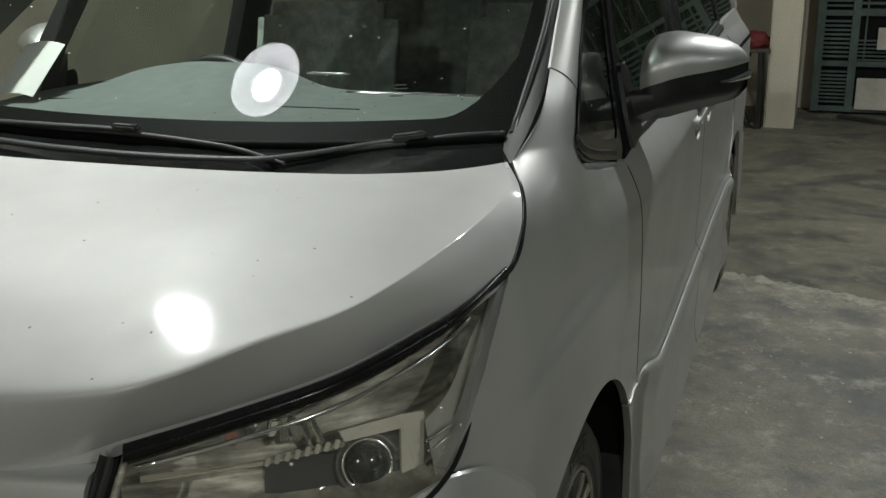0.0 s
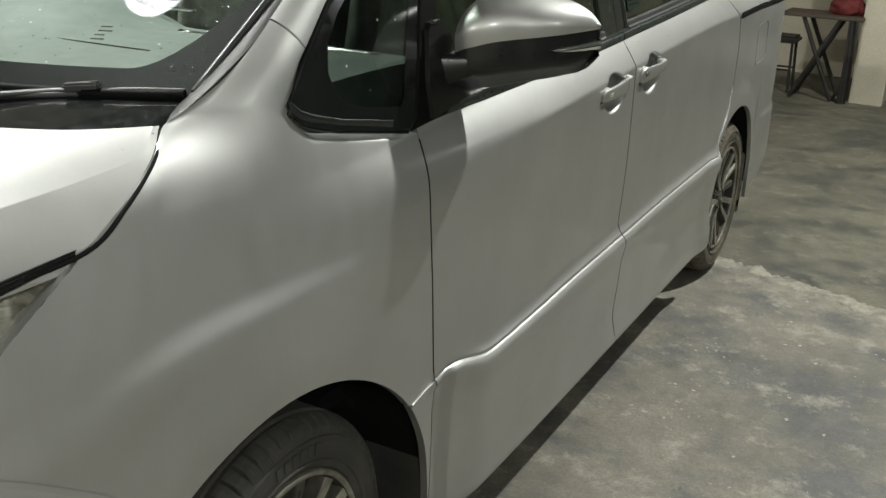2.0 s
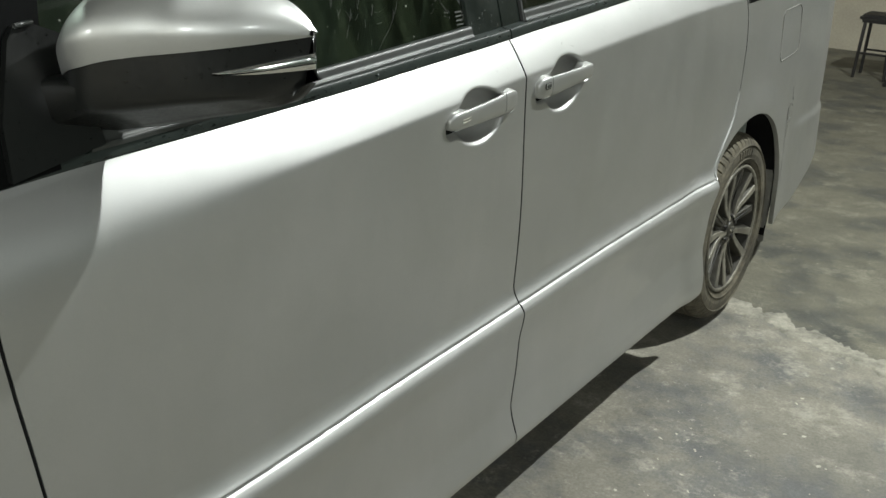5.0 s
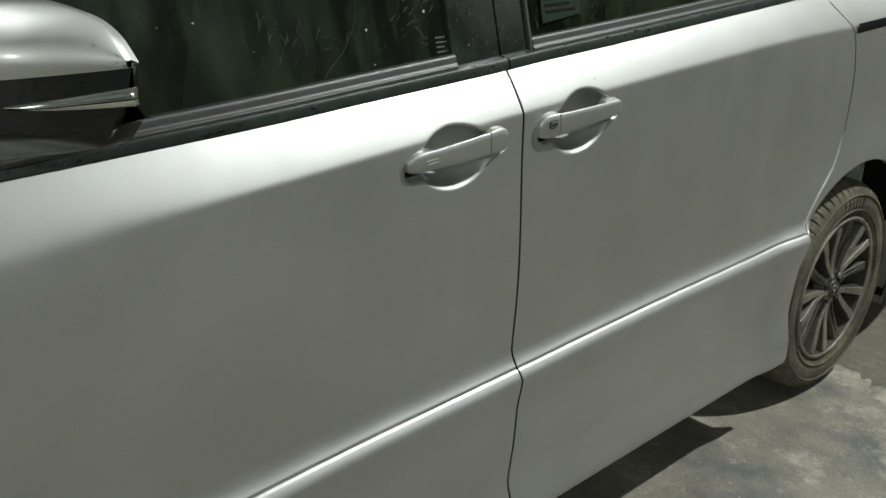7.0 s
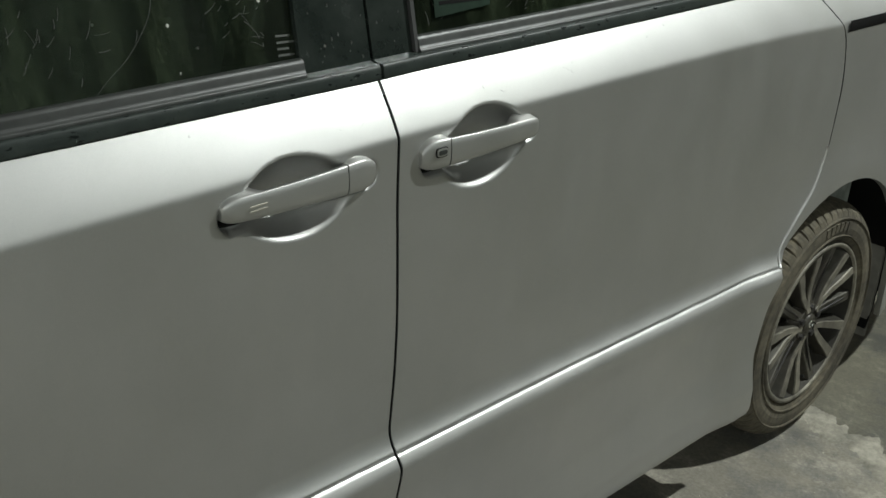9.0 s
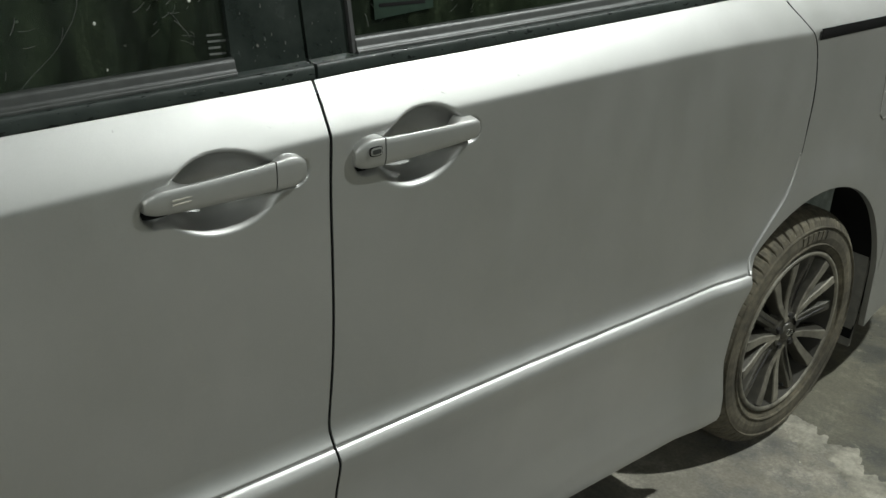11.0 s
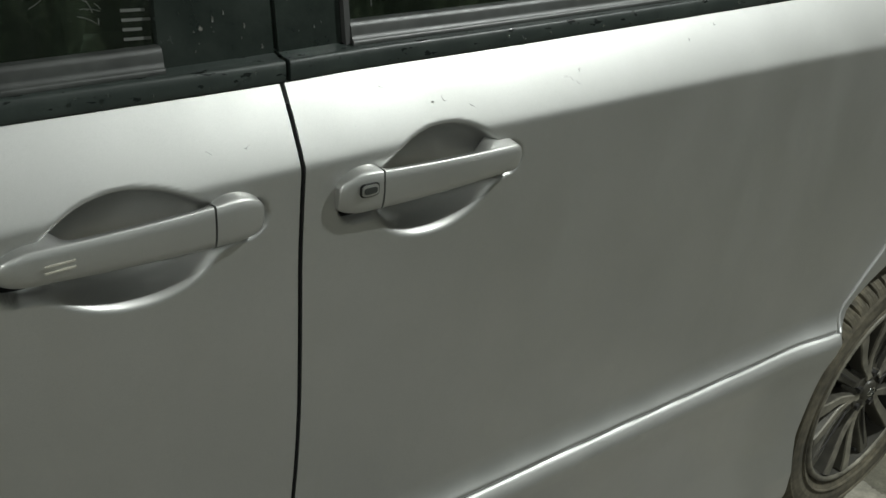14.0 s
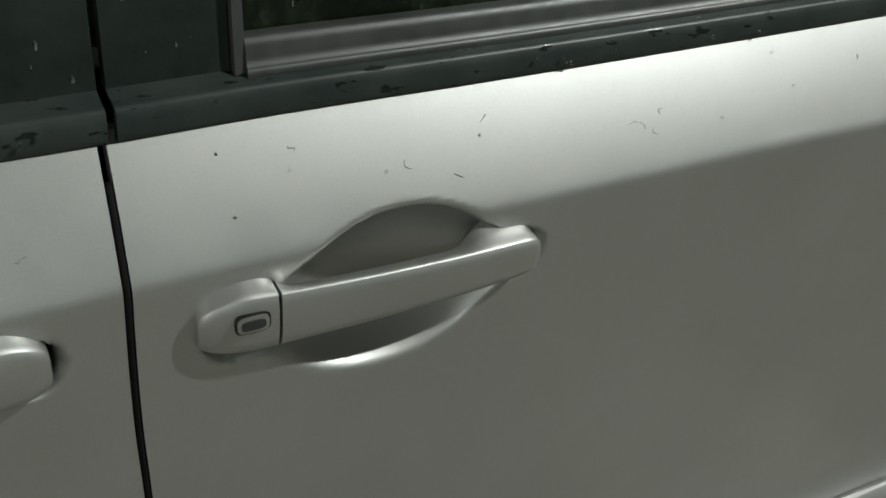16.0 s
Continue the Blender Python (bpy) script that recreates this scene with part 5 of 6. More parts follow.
# ---- wheels ----
def wheel(name, c, RUBBER):
    w = new(name)
    w.parent = van
    w.location = c
    prof = [(-0.20, 0.20), (-0.205, 0.26), (-0.195, 0.305), (-0.17, 0.322), (-0.12, 0.3255), (-0.118, 0.318), (-0.108, 0.318), (-0.106, 0.3255), (-0.060, 0.3255), (-0.058, 0.318), (-0.048, 0.318), (-0.046, 0.3245), (-0.034, 0.322), (-0.020, 0.3150), (-0.010, 0.305), (-0.004, 0.292), (-0.001, 0.276), (0.000, 0.262), (-0.002, 0.247), (-0.005, 0.238), (-0.009, 0.228), (-0.016, 0.221), (-0.03, 0.215)]

    def notch(k, j):
        return (-0.009 if k % 8 == 0 and j in (11, 12, 13) else -0.005 if k % 8 == 0 and j == 14 else 0.0006 * math.sin(k * 2.1 + j))
    tyre = lathe("tyre", prof, RUBBER, w, 520, "worn dusty black tyre", wobble=notch)
    tyre.data.polygons.foreach_set("use_smooth", [False] * len(tyre.data.polygons))
    # raised marks on the sidewall
    for k in range(6):
        a = math.pi / 2 + 0.16 - 0.085 * k
        bm = bmesh.new()
        box(bm, (0, 0, 0), (0.006, 0.014, 0.022), bevel=0)
        bmesh.ops.transform(bm, matrix=Matrix.Rotation(a - math.pi / 2, 4, "X") @ Matrix.Translation((-0.0015, 0, 0.268)), verts=bm.verts)
        part("sidewall_mark", bm, RUBBER, tyre)
    for rr in (0.2885, 0.243):
        lathe("tyre_ridge", [(-0.004, rr - 0.003), (0.001, rr - 0.001), (0.001, rr + 0.001), (-0.004, rr + 0.003)], RUBBER, tyre, 96)
    rim = lathe("rim", [(-0.03, 0.222), (-0.008, 0.2225), (-0.004, 0.2200), (-0.0045, 0.2125), (-0.009, 0.2098)], ALLOY, w, 96, "machined alloy rim")
    lathe("rim_barrel", [(-0.0088, 0.2099), (-0.023, 0.206), (-0.05, 0.198), (-0.15, 0.192)], WHEEL_DARK, w, 96)
    lathe("brake_disc", [(-0.115, 0.0), (-0.115, 0.14), (-0.13, 0.14)], ALLOY_DARK, w, 48)
    lathe("wheel_well", [(-0.15, 0.0), (-0.15, 0.195)], WHEEL_DARK, w, 40)
    lathe("hub_cap", [(-0.010, 0.0), (-0.010, 0.017), (-0.013, 0.023), (-0.017, 0.0255), (-0.03, 0.027)], ALLOY_DARK, w, 32, "round hub cap with an emblem")
    tube("hub_emblem", [(-0.009, 0.013 * math.cos(a), 0.009 * math.sin(a)) for a in np.linspace(0, math.tau, 24)], 0.0018, CHROME, w)
    bm = bmesh.new()
    bmesh.ops.create_cone(bm, cap_ends=True, segments=30, radius1=0.058, radius2=0.05, depth=0.03)
    bmesh.ops.rotate(bm, matrix=Matrix.Rotation(math.pi / 2, 3, "Y"), verts=bm.verts)
    bmesh.ops.translate(bm, vec=(-0.034, 0, 0), verts=bm.verts)
    part("hub", bm, ALLOY_DARK, w)
    for k in range(5):
        a = k * math.tau / 5 + 0.3
        bm = bmesh.new()
        rod(bm, (-0.03, 0.043 * math.cos(a), 0.043 * math.sin(a)), (-0.012, 0.043 * math.cos(a), 0.043 * math.sin(a)), 0.009, 6)
        part("lug_nut", bm, IRON, w)
    # fifteen spokes: a dark recessed one, then two machined ones
    for g in range(5):
        for j, (da, mt) in enumerate(((0.0, ALLOY_DARK), (0.43, ALLOY), (0.83, ALLOY))):
            a = g * math.tau / 5 + da + 0.105
            ca, sa = math.cos(a), math.sin(a)
            rd, tn = Vector((0, ca, sa)), Vector((0, -sa, ca))
            lean_t = (0.0, 1.0, -1.0)[j]
            vs, fs, n = [], [], 12
            for i in range(n):
                s = i / (n - 1)
                r = 0.036 + 0.170 * s
                hw = 0.0062 + 0.0062 * s + 0.0035 * max(0, s - 0.75) if j else 0.0115 + 0.0015 * s
                skew = lean_t * (0.011 * (1 - s) ** 1.5)
                xf = (-0.013 if j else -0.020) - 0.014 * math.sin(math.pi * s) * (1 - s) + 0.007 * s
                dp = 0.034
                for o, dx in ((-1.55, -dp), (-1.08, -0.004), (-0.95, -0.0006), (0.95, -0.0006), (1.08, -0.004), (1.55, -dp)):
                    vs.append(Vector((xf + dx, 0, 0)) + rd * r + tn * (hw * o + skew))
            for i in range(n - 1):
                for o in range(5):
                    fs.append((i * 6 + o, (i + 1) * 6 + o, (i + 1) * 6 + o + 1, i * 6 + o + 1))
            sp = mesh_part("spoke", vs, fs, mt, w, smooth=False)
            if j:
                sp.data.materials.append(ALLOY_DARK)
                sp.data.polygons.foreach_set("material_index", [0 if k % 5 in (1, 2, 3) else 1 for k in range(len(fs))])
            else:
                # a groove down the middle and a bolt head near the rim
                bm = bmesh.new()
                p0, p1 = Vector((-0.026, 0, 0)) + rd * 0.06, Vector((-0.0165, 0, 0)) + rd * 0.185
                rod(bm, p0, p1, 0.0028, 6)
                part("spoke_rib", bm, IRON, sp)
    # valve stem between two spokes
    av = -1.35
    bm = bmesh.new()
    rod(bm, (-0.04, 0.185 * math.cos(av), 0.185 * math.sin(av)), (-0.014, 0.176 * math.cos(av), 0.176 * math.sin(av)), 0.004, 8)
    part("valve_stem", bm, BLACK, w)
    return w


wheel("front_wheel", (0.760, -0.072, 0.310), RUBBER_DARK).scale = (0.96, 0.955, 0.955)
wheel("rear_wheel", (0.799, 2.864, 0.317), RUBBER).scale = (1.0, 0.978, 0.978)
for nm, yy in (("far_front_tyre", 0.0), ("far_rear_tyre", 2.85)):
    lathe(nm, [(-0.1, 0.0), (-0.1, 0.30), (-0.08, 0.322), (0.08, 0.322), (0.1, 0.30), (0.1, 0.0)], RUBBER, van, 40, origin=(2 * XC - 0.70, yy, 0.322))


# wheel housings, inner body and underside
def housing(y, r, x1, zc):
    P = np.array([[(x, y + r * math.cos(a), zc + r * math.sin(a)) for a in np.linspace(-0.35, math.pi + 0.35, 40)] for x in (x1 - 0.008, x1 - 0.012, 0.70, 0.50)])
    sheet("wheel_housing", P, DARK, van, label="black wheel housing")
    bm = bmesh.new()
    box(bm, (0.50, y, 0.5), (0.02, 2 * r, 0.8), bevel=0)
    part("housing_wall", bm, DARK, van)


housing(-0.13, 0.482, 0.785, 0.256)
housing(2.85, 0.395, 0.80, 0.325)
for yy, zz in ((0.345, 0.30), (3.235, 0.33)):
    bm = bmesh.new()
    box(bm, (0.715, yy, zz), (0.15, 0.012, 0.34), bevel=0.003)
    part("mud_guard", bm, DARK_GUARD if yy < 1 else GUARD, van, "black mud guard behind the wheel")


def inner_body():
    """Dark inner panels behind the gaps, and the underside."""
    for a, b, z0, z1 in ((0.36, 2.48, 0.20, 1.10), (3.25, 3.55, 0.25, 1.15), (2.45, 3.3, 0.73, 1.15), (-0.40, 0.40, 0.745, 1.04)):
        ys, zs = np.linspace(a, b, 30), np.linspace(z0, z1, 14)
        P = np.array([[(float(side(y, z)) - 0.058, y, z) for z in zs] for y in ys])
        sheet("inner_panel", P, DARK, van)
    bm = bmesh.new()
    box(bm, (XC, 1.35, 0.26), (1.36, 4.5, 0.10), bevel=0.02)
    part("underbody", bm, DARK, van, "black underbody")
    bm = bmesh.new()
    box(bm, (XC, 1.43, 0.222), (1.60, 1.95, 0.03), bevel=0.01)
    part("sill_underside", bm, DARK, van)


inner_body()


# ---- far side, roof and tail: plain closing panels ----
def far_side():
    us = np.linspace(0, 1, 70)
    P = skin(lambda z: np.full_like(z, -0.735), lambda z: np.full_like(z, 3.81), lambda y: np.full_like(y, 0.23), lambda y: belt(y), np.linspace(0.23, 1.1, 30), us, mirror=True)
    sheet("far_side_panel", P, PAINT, van, (0.016, 0, 0), "silver far side panel", flip=True)
    mx = lambda y, z: 2 * XC - float(glass_x(y, z))

    def post(pts, w, name="window_post"):
        vs = []
        for y, z in pts:
            vs += [(mx(y, z), y - w, z), (mx(y, z), y + w, z), (mx(y, z) + 0.05, y + w, z), (mx(y, z) + 0.05, y - w, z)]
        fs = []
        for i in range(len(pts) - 1):
            for k in range(4):
                fs.append((i * 4 + k, i * 4 + (k + 1) % 4, i * 4 + 4 + (k + 1) % 4, i * 4 + 4 + k))
        mesh_part(name, vs, fs, BLACK, van, smooth=False)
    post([(-0.10, 1.10), (0.10, 1.30), (0.42, 1.53), (0.74, 1.74)], 0.05)
    post([(0.33, 1.06), (0.37, 1.25), (0.52, 1.52)], 0.03)
    post([(1.36, 1.08), (1.39, 1.74)], 0.09)
    post([(2.6, 1.10), (2.62, 1.74)], 0.08)
    post([(3.6, 1.10), (3.5, 1.74)], 0.12)
    n = [(0.40, 1.10), (0.52, 1.50), (0.80, 1.70), (2.55, 1.70), (2.55, 1.10)]
    mesh_part("far_window", [(mx(y, z) + 0.02, y, z) for y, z in n], [tuple(range(len(n)))], CLEAR, van, "clear far side window", False)
    n = [(2.70, 1.12), (2.70, 1.70), (3.48, 1.70), (3.5, 1.12)]
    mesh_part("far_window", [(mx(y, z) + 0.02, y, z) for y, z in n], [tuple(range(len(n)))], PRIVACY, van, "dark far side window", False)


far_side()
pane("rear_quarter_window", [(2.70, 1.20), (2.70, 1.70), (3.40, 1.70), (3.46, 1.22)], PRIVACY, van, -0.01, "dark rear quarter window")
pane("quarter_pillar", [(2.595, 1.17), (2.595, 1.72), (2.70, 1.72), (2.70, 1.19)], GLOSS_BLACK, van, -0.006, "gloss black pillar", 0.012)
pane("tail_pillar", [(3.46, 1.21), (3.40, 1.72), (3.62, 1.72), (3.74, 1.22)], PAINT, van, 0.0, "silver tail pillar", 0.03)


def roof():
    P = []
    for g in np.linspace(-1, 1, 40):
        row = []
        for s in np.linspace(0, 1, 40):
            y = 0.66 + 2.98 * s
            k = 1 - abs(g) ** 2.6
            row.append((XC + 0.625 * g, y - 0.10 * (1 - s) * (1 - g * g), 1.70 + 0.115 * k - 0.02 * abs(s - 0.4)))
        P.append(row)
    sheet("roof", np.array(P), PAINT, van, (0, 0, -0.02), "silver roof")
    P = []
    for g in np.linspace(-1, 1, 30):
        row = []
        for s in np.linspace(0, 1, 24):
            z = 0.25 + 1.46 * s
            row.append((XC + (0.66 - 0.06 * s) * g, 3.945 + 0.05 * (1 - g * g) - 0.24 * max(0, s - 0.6) ** 1.2, z))
        P.append(row)
    sheet("tailgate", np.array(P), PAINT, van, (0, -0.02, 0), "silver tailgate")


roof()

# rail slot and fuel flap on the quarter panel
ys = np.linspace(2.672, 3.55, 40)
P = np.array([[(float(side(y, 1.083)) + dx, y, 1.083 + 0.012 * min(1, (y - 2.67) * 3) + dz) for dx, dz in ((0.001, 0.013), (0.003, 0.008), (0.003, -0.006), (0.001, -0.011))] for y in ys])
sheet("door_rail", P, DARK, van, label="dark slot of the sliding door rail", flip=True)


def fuel_flap():
    a = [(3.030, 0.865), (3.005, 1.00), (3.015, 1.018), (3.16, 1.026), (3.185, 1.01), (3.215, 0.885), (3.205, 0.866), (3.05, 0.852)]
    tube("fuel_flap_gap", [(float(side(y, z)) + 0.0006, y, z) for y, z in a + a[:1]], 0.0013, GUARD, van, "thin gap round the fuel flap")


fuel_flap()


# ---- inside the van ----
def interior():
    def dash_top():
        rows = []
        for g in np.linspace(-1, 1, 50):
            x = XC + 0.68 * g
            row = []
            for q in np.linspace(0, 1, 26):
                y = -0.22 + 0.86 * q - 0.07 * (1 - g * g) * (1 - q)
                z = 1.125 + 0.02 * math.sin(math.pi * q) + 0.03 * q - 0.5 * max(0, q - 0.88) ** 1.2 + (0.060 * math.exp(-((x + 0.33) / 0.24) ** 4) * step(0.42, 0.75, q))
                row.append((x, y, float(z)))
            rows.append(row)
        return np.array(rows)
    d = sheet("dashboard", dash_top(), DASH, van, (0, 0.01, -0.3), "grey-green dashboard", flip=False)
    tube("dash_seam", [(x, 0.19 + 0.05 * (x + 0.3), 1.1580) for x in np.linspace(-0.60, 0.20, 30)], 0.005, DARK, d)
    tube("dash_vent_line", [(x, 0.46 + 0.06 * x, 1.1605) for x in np.linspace(0.05, 0.56, 16)], 0.0045, CHROME, d)
    tube("dash_vent_line", [(x, 0.55, 1.195) for x in np.linspace(-0.10, 0.02, 8)], 0.004, CHROME, d)
    c = Vector((-0.40, 0.52, 1.05))
    ring = [c + Vector((0.185 * math.cos(a), 0.10 * math.sin(a) * 0.8, 0.165 * math.sin(a))) for a in np.linspace(0, math.tau, 48)]
    st = tube("steering_wheel", ring, 0.016, BLACK, van, "black steering wheel", 10)
    for a in (0.1, math.pi - 0.1, -math.pi / 2):
        tube("steering_spoke", [c, c + Vector((0.18 * math.cos(a), 0.08 * math.sin(a), 0.16 * math.sin(a)))], 0.014, BLACK, st)

    def seat(x, y):
        bm = bmesh.new()
        box(bm, (x, y, 0.70), (0.50, 0.52, 0.16), bevel=0.05)
        s = part("seat", bm, CLOTH, van, "grey cloth seat", True)
        bm = bmesh.new()
        box(bm, (x, y + 0.28, 1.02), (0.50, 0.15, 0.64), pose(0, 0, 0, -12, 0, 0), 0.07)
        part("backrest", bm, CLOTH, s, "", True)
        bm = bmesh.new()
        box(bm, (x, y + 0.37, 1.46), (0.27, 0.10, 0.19), pose(0, 0, 0, -8, 0, 0), 0.04)
        part("headrest", bm, CLOTH, s, "", True)
    for x, y in ((-0.40, 0.95), (0.35, 0.95), (-0.40, 1.95), (0.35, 1.95), (-0.38, 2.8), (0.33, 2.8)):
        seat(x, y)
    bm = bmesh.new()
    box(bm, (XC, 1.9, 0.5), (1.3, 3.4, 0.04), bevel=0)
    part("cabin_floor", bm, DARK, van)
    for sx in (0.70, 2 * XC - 0.70):
        bm = bmesh.new()
        box(bm, (sx, 1.75, 0.80), (0.03, 2.7, 0.58), bevel=0.01)
        part("door_lining", bm, CLOTH, van)
    P = np.array([[(XC + 0.60 * g, 0.72 + 2.8 * s, 1.675 + 0.10 * (1 - g * g)) for s in np.linspace(0, 1, 10)] for g in np.linspace(-1, 1, 16)])
    sheet("headlining", P, CLOTH, van, flip=True)


interior()
P = [[(-0.70 + 0.10 * u, 0.10 + 0.02 * u + 0.13 * v, 1.170 + 0.110 * v + 0.01 * math.sin(3 * u)) for v in np.linspace(0, 1, 8)] for u in np.linspace(0, 1, 10)]
tagged(sheet("paper_sheet", P, PAPER, None, (0, 0.002, 0)), "white paper sheet standing on the dashboard", "paper")


# ---- the far end of the garage ----
def gate():
    g = new("steel_gate")
    g.location = (1.10, 8.40, 0)
    tagged(g, "dark green steel gate with louvres and pale boards", "gate")

    def blk(name, lo, hi, mat, lab=""):
        bm = bmesh.new()
        box(bm, [(a + b) / 2 for a, b in zip(lo, hi)], [b - a for a, b in zip(lo, hi)], bevel=0.004)
        part(name, bm, mat, g, lab)
    blk("gate_post", (0.0, -0.03, 0.02), (0.07, 0.05, 2.3), GATE)
    blk("gate_post", (0.30, -0.04, 0.02), (0.37, 0.05, 2.3), GATE)
    blk("gate_post", (1.50, -0.03, 0.02), (1.57, 0.05, 2.3), GATE)
    for z in (0.02, 0.44, 0.90, 1.40, 1.9, 2.24):
        blk("gate_rail", (0.0, -0.02, z), (1.57, 0.035, z + 0.05), GATE)
    for k in range(9):
        blk("louvre_slat", (0.06, -0.01, 0.10 + 0.035 * k), (0.31, 0.02, 0.118 + 0.035 * k), GATE)
        blk("louvre_slat", (0.06, -0.01, 0.52 + 0.040 * k), (0.31, 0.02, 0.54 + 0.040 * k), GATE)
        blk("louvre_slat", (0.06, -0.01, 0.98 + 0.044 * k), (0.31, 0.02, 1.00 + 0.044 * k), GATE)
    for k in range(7):
        blk("gate_bar", (0.37, -0.01, 0.94 + 0.06 * k), (1.5, 0.02, 0.965 + 0.06 * k), GATE)
        blk("gate_bar", (0.37, -0.01, 0.46 + 0.035 * k), (1.5, 0.02, 0.475 + 0.035 * k), GATE)
    for k in range(6):
        blk("gate_bar", (0.42 + 0.2 * k, -0.008, 0.44), (0.435 + 0.2 * k, 0.015, 2.2), GATE)
    blk("gate_panel", (0.0, 0.02, 0.02), (1.57, 0.03, 2.3), DARK)
    blk("pale_board", (0.39, -0.055, 0.05), (1.2, -0.035, 0.34), BOARD, "pale blank board")
    blk("pale_board", (0.53, -0.055, 0.60), (1.2, -0.035, 0.80), BOARD, "pale blank board")


gate()
# low dark strip running slantwise before the gate
bm = bmesh.new()
box(bm, (0, 0, 0.018), (0.86, 0.075, 0.036), bevel=0.006)
ob = part("threshold_strip", bm, DARK_GUARD)
ob.matrix_world = pose(1.70, 7.86, 0, 0, 0, -38)
tagged(ob, "dark strip on the floor before the gate", "threshold")


def folding_table():
    t = new("folding_table")
    t.location = (0.44, 7.50, 0)
    tagged(t, "dark folding table with crossed metal legs", "table")
    bm = bmesh.new()
    box(bm, (0, 0, 0.66), (0.62, 0.42, 0.03), bevel=0.006)
    part("tabletop", bm, WOOD, t)
    for yy in (-0.17, 0.17):
        for s in (1, -1):
            bm = bmesh.new()
            rod(bm, (-0.16 * s, yy, 0.012), (0.14 * s, yy, 0.645), 0.017)
            part("leg", bm, IRON, t)
    for s in (1, -1):
        bm = bmesh.new()
        rod(bm, (-0.16 * s, -0.19, 0.013), (-0.16 * s, 0.19, 0.013), 0.013)
        part("foot_bar", bm, IRON, t)


folding_table()


def hung_cloth():
    """A dark cloth hanging from the table's end to the floor."""
    P = np.array([[(0.655 + 0.07 * u + 0.006 * math.sin(4 * v), 7.28 - 0.010 * math.sin(7 * u + 2 * v), 0.004 + 0.65 * v) for v in np.linspace(0, 1, 24)] for u in np.linspace(0, 1, 24)])
    tagged(sheet("hanging_cloth", P, IRON, None, (0, 0.006, 0)), "dark cloth hanging from the end of the folding table", "cloth")


hung_cloth()
b = new("red_bag")
tagged(b, "crumpled red cloth bag on the folding table", "bag")
bm = bmesh.new()
bmesh.ops.create_icosphere(bm, subdivisions=4, radius=1)
for v in bm.verts:
    v.co *= 1 + 0.2 * noise.noise(v.co * 2.2)
    v.co = Vector((v.co.x * 0.14, v.co.y * 0.11, max(v.co.z, -0.6) * 0.09))
part("bag_body", bm, RED, b, "", True)
b.location = (0.60, 7.50, 0.728)


def stool():
    s = new("stool")
    s.location = (0.12, 7.62, 0)
    tagged(s, "small dark stool beside the folding table", "stool")
    bm = bmesh.new()
    box(bm, (0, 0, 0.43), (0.26, 0.26, 0.06), bevel=0.02)
    part("seat", bm, IRON, s)
    for a in (-1, 1):
        for c in (-1, 1):
            bm = bmesh.new()
            rod(bm, (a * 0.11, c * 0.11, 0), (a * 0.09, c * 0.09, 0.41), 0.012)
            part("leg", bm, IRON, s)
    for c in (-1, 1):
        bm = bmesh.new()
        rod(bm, (-0.10, c * 0.10, 0.18), (0.10, c * 0.10, 0.18), 0.008)
        part("rung", bm, IRON, s)


stool()


# ---- small marks ----
def droplets(name, spots, mat, parent, label, r0=0.0009, r1=0.0024, seed=3):
    """Beads of water: flattened domes at (place, normal)."""
    rnd = random.Random(seed)
    bm = bmesh.new()
    for p, n in spots:
        r = rnd.uniform(r0, r1)
        vs = bmesh.ops.create_icosphere(bm, subdivisions=2, radius=r)["verts"]
        q = Vector(n).to_track_quat("Z", "Y").to_matrix().to_4x4()
        bmesh.ops.transform(bm, matrix=Matrix.Translation(p) @ q @ Matrix.Diagonal((rnd.uniform(0.8, 1.6), 1, 0.45, 1)), verts=vs)
    return tagged(part(name, bm, mat, parent, label, True), kind="stuff")


def water():
    m, nt, b = material("water")
    b.inputs["Base Color"].default_value = (0.9, 0.93, 0.92, 1)
    b.inputs["Roughness"].default_value = 0.03
    b.inputs["Transmission Weight"].default_value = 1.0
    b.inputs["IOR"].default_value = 1.33
    return m


WATER = water()
cap = next(o for o in van.children_recursive if o.name == "mirror_cap")
rnd = random.Random(11)
faces = [f for f in cap.data.polygons if f.normal.z > 0.05 or f.normal.y < -0.2]
droplets("water_drops", [(f.center, f.normal) for f in rnd.sample(faces, 14)], WATER, cap, "clear water drops", 0.0006, 0.0013)
moulding_spots = []
for _ in range(40):
    y = rnd.uniform(0.5, 2.4)
    moulding_spots.append(((float(side(y, belt(y))) + 0.004, y, float(belt(y)) + rnd.uniform(0.004, 0.014)), (1, 0, 0.4)))
droplets("water_drops", moulding_spots, WATER, slide_door, "clear water drops on the moulding", 0.0007, 0.0016)
screen_spots = []
for _ in range(120):
    g, r = 0.96 - 0.75 * rnd.random() ** 1.6, 0.06 + 0.42 * rnd.random() ** 1.3
    p = screen_point(g, r)
    screen_spots.append(((p[0], p[1] - 0.0006, p[2] + 0.0008), (0.2, -0.6, 0.8)))
droplets("water_drops", screen_spots, WATER, windscreen, "clear water drops on the windscreen", 0.0006, 0.0019)
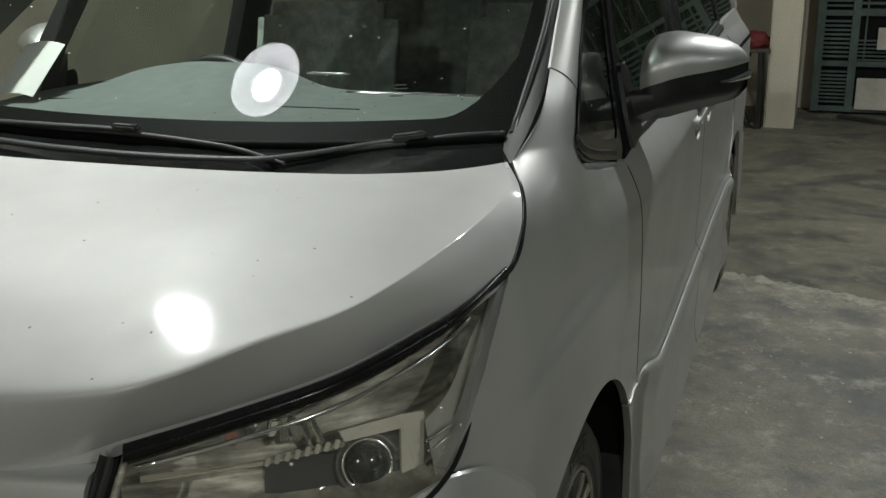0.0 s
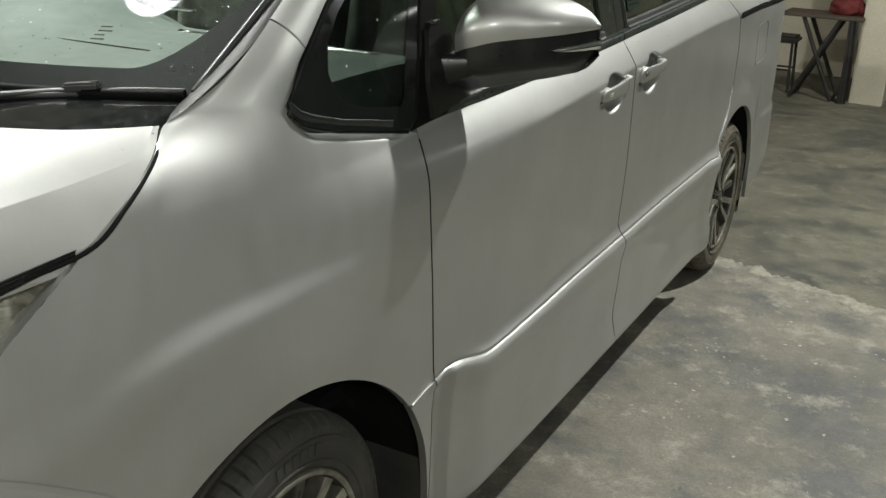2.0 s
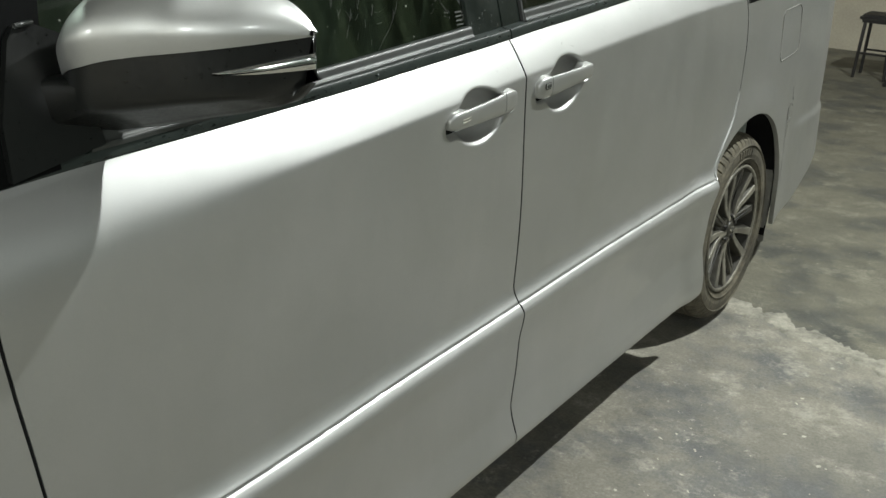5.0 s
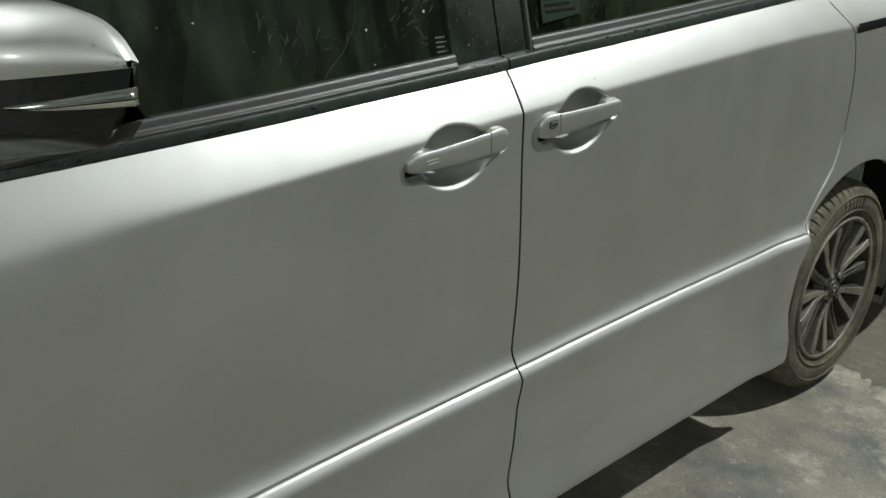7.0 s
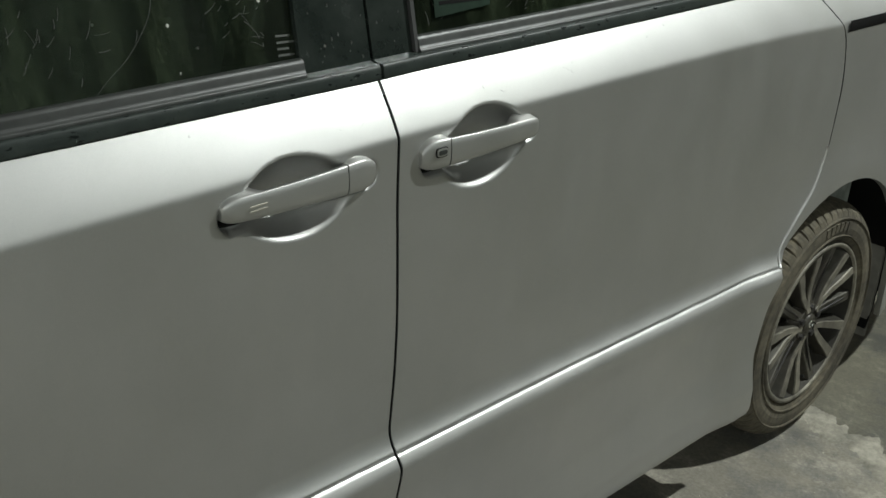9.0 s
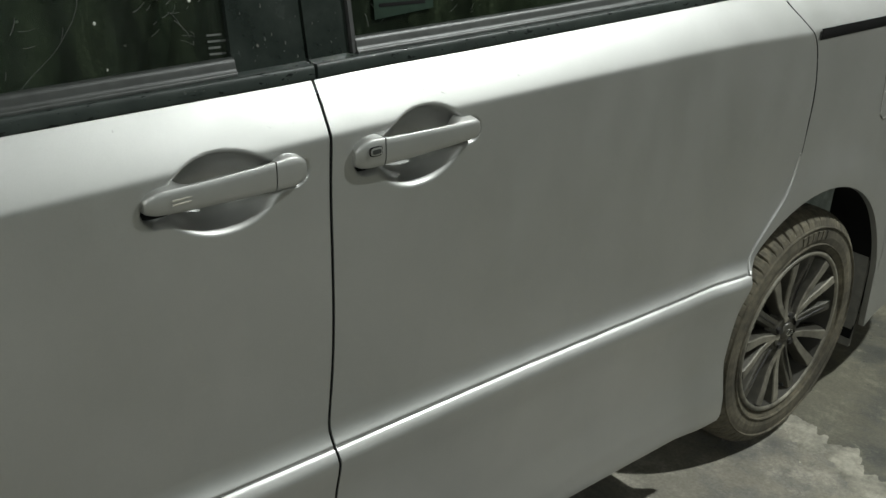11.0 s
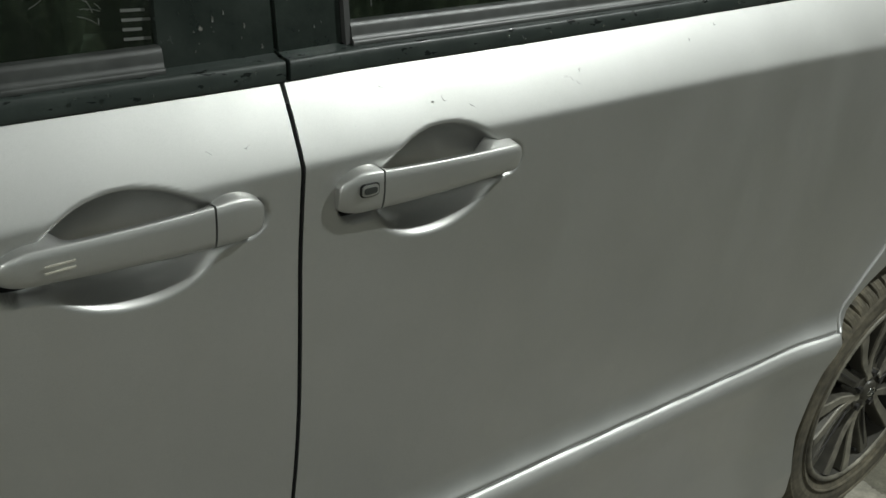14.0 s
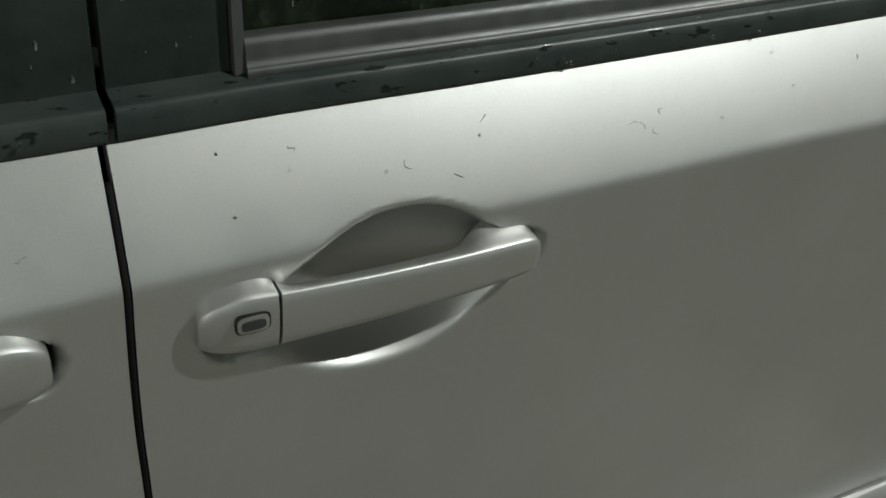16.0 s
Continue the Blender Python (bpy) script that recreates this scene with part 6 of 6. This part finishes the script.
# printed mark low on the windscreen: unreadable lines
for k, (w, dg) in enumerate(((0.030, 0.0), (0.036, 0.002), (0.026, 0.001), (0.034, 0.0))):
    rows = [[screen_point(0.665 + dg + w * u, 0.150 - 0.010 * k + 0.0032 * v) + np.array([0, 0.0012, -0.0016]) for v in (0, 1)] for u in (0, 0.5, 1)]
    sheet("glass_mark", np.array(rows), MARK, windscreen, (0, 0.0004, 0), "dark printed lines" if k == 0 else "")
door_spots = []
for _ in range(26):
    y = rnd.uniform(1.46, 2.4)
    z = float(belt(y)) - rnd.uniform(0.006, 0.045)
    door_spots.append(((float(side(y, z)), y, z), (1, 0, 0.7)))
droplets("water_drops", door_spots, WATER, slide_door, "clear water drops on the door", 0.0005, 0.0012)



def smears():
    """Dried wipe marks and a long hairline scratch on the side windows."""
    rnd = random.Random(17)
    on = lambda y, z: (float(glass_x(y, z)) - 0.0118, y, z)
    f = path3([(0, 1.045, 1.130), (0, 1.066, 1.150), (0, 1.095, 1.172), (0, 1.116, 1.195), (0, 1.132, 1.220), (0, 1.140, 1.26)])
    tube("glass_scratch", [on(*f(q)[1:]) for q in np.linspace(0, 1, 30)], 0.00035, SMEAR, front_door, "long pale scratch on the glass", 5)
    for cy, cz, n, w, lean_s in ((1.235, 1.215, 16, 0.020, 0.5), (1.268, 1.185, 8, 0.008, 2.2), (1.03, 1.195, 14, 0.030, 0.7), (0.98, 1.18, 10, 0.030, 0.8), (1.30, 1.235, 8, 0.015, 0.6), (1.56, 1.165, 10, 0.030, 1.2), (1.72, 1.178, 12, 0.040, 0.4)):
        for k in range(n):
            y, z, ln, an = rnd.gauss(cy, w), rnd.gauss(cz, w * 0.8), rnd.uniform(0.004, 0.020), rnd.gauss(lean_s, 0.35)
            if z < float(belt(y)) + 0.045:
                continue
            pts = [on(y + math.cos(an + 0.25 * q) * ln * q, z + math.sin(an + 0.25 * q) * ln * q) for q in np.linspace(0, 1, 6)]
            tube("glass_smear", pts, rnd.uniform(0.00025, 0.0006), SMEAR, front_door if y < 1.43 else slide_door, "", 4)
    # dried drips on the pillar covers
    for k in range(34):
        y, z, r = rnd.uniform(1.335, 1.49), rnd.uniform(1.145, 1.30), 0.0004 + 0.0016 * rnd.random() ** 3
        if abs(y - 1.428) < 0.006:
            continue
        x = float(glass_x(y, z)) - 0.0036
        tube("dried_drip", [(x, y, z), (x + 0.0003, y + 0.0004, z - r * 1.6), (x + 0.0001, y + 0.0002, z - r * rnd.uniform(2.0, 5))], lambda q, r=r: r * (0.5 + 0.5 * q), SMEAR, front_door if y < 1.428 else slide_door, "", 6)


smears()

# printed mark low in the front window: unreadable lines
for k in range(5):
    w = (0.030, 0.036, 0.024, 0.034, 0.020)[k]
    zz = 1.177 - 0.0075 * k
    pane("glass_mark", [(1.290, zz), (1.290, zz + 0.0024), (1.290 + w * 0.7, zz + 0.0024), (1.290 + w * 0.7, zz)], PRINT, front_door, -0.0115, "pale printed lines" if k == 0 else "", 0.0004)


def flakes():
    """Thin chips of pale paint lying in clusters, and grit, on the floor beside the van."""
    rnd = random.Random(5)
    vs, fs = [], []
    spots = [(1.00, 1.55, 0.05, 16), (0.98, 1.45, 0.03, 9), (1.10, 1.85, 0.06, 10), (1.03, 1.98, 0.04, 7), (1.55, 1.75, 0.25, 22), (1.35, 2.35, 0.2, 10), (1.2, 1.25, 0.15, 12)]
    chips = [(rnd.gauss(cx, sp), rnd.gauss(cy, sp * 1.3), rnd.uniform(0.003, 0.012) * rnd.uniform(0.3, 1)) for cx, cy, sp, n in spots for _ in range(n)]
    chips += [(rnd.uniform(0.80, 2.6), rnd.uniform(0.6, 4.5), rnd.uniform(0.0012, 0.0035)) for _ in range(110)]
    for x, y, s in chips:
        n, a0, k = rnd.randint(6, 9), rnd.uniform(0, 6), len(vs)
        thin = rnd.uniform(0.35, 0.9)
        radii = [s * rnd.uniform(0.45, 1.25) for _ in range(n)]
        for lv, sh in ((-0.002, 1.0), (0.0, 0.97)):
            for j in range(n):
                a = j * math.tau / n
                u, v = radii[j] * math.cos(a) * sh, radii[j] * math.sin(a) * thin * sh
                vs.append((x + u * math.cos(a0) - v * math.sin(a0), y + u * math.sin(a0) + v * math.cos(a0), floor_z(x, y) + 0.0007 + lv))
        fs.append(tuple(range(k + n, k + 2 * n)))
        fs += [(k + j, k + (j + 1) % n, k + n + (j + 1) % n, k + n + j) for j in range(n)]
    tagged(mesh_part("floor_flakes", vs, fs, CEMENT, None, smooth=False), "pale paint flakes and grit on the concrete floor", "grit", kind="stuff")


flakes()


def scratches():
    """Fine hairline scratches and dried marks on the shoulders of the doors."""
    rnd = random.Random(21)
    for k in range(14):
        y0 = rnd.choice((rnd.uniform(1.47, 1.80), rnd.uniform(1.5, 2.3), rnd.uniform(0.6, 1.4)))
        top_z, low_z = float(belt(y0)), float(crease(y0))
        z0 = low_z + (top_z - low_z) * rnd.uniform(0.35, 0.9)
        a, w, n = rnd.uniform(-0.5, 2.4), rnd.uniform(0.003, 0.008), 7
        pts = []
        for i in range(n):
            s = i / (n - 1)
            yy = y0 + math.cos(a) * w * s + 0.0012 * math.sin(7 * s + k)
            zz = min(z0 + math.sin(a) * w * 0.6 * s + 0.0010 * math.cos(5 * s + 2 * k), top_z - 0.004)
            pts.append((float(side(yy, zz)) + 0.0001, yy, zz))
        tube("scratch", pts, 0.00025 if k % 3 else 0.0004, SCRATCH, slide_door if y0 > 1.43 else front_door, "fine hairline scratch" if k == 0 else "", 5)


scratches()
for k in range(5):
    zz = 1.196 + 0.011 * k
    pane("sticker_line", [(1.562, zz), (1.562, zz + 0.005), (1.562 + (0.085, 0.07, 0.09, 0.05, 0.08)[k], zz + 0.006), (1.562 + (0.085, 0.07, 0.09, 0.05, 0.08)[k], zz + 0.001)], DARK, slide_door, -0.0070, "dark printed lines" if k == 0 else "", 0.0004)
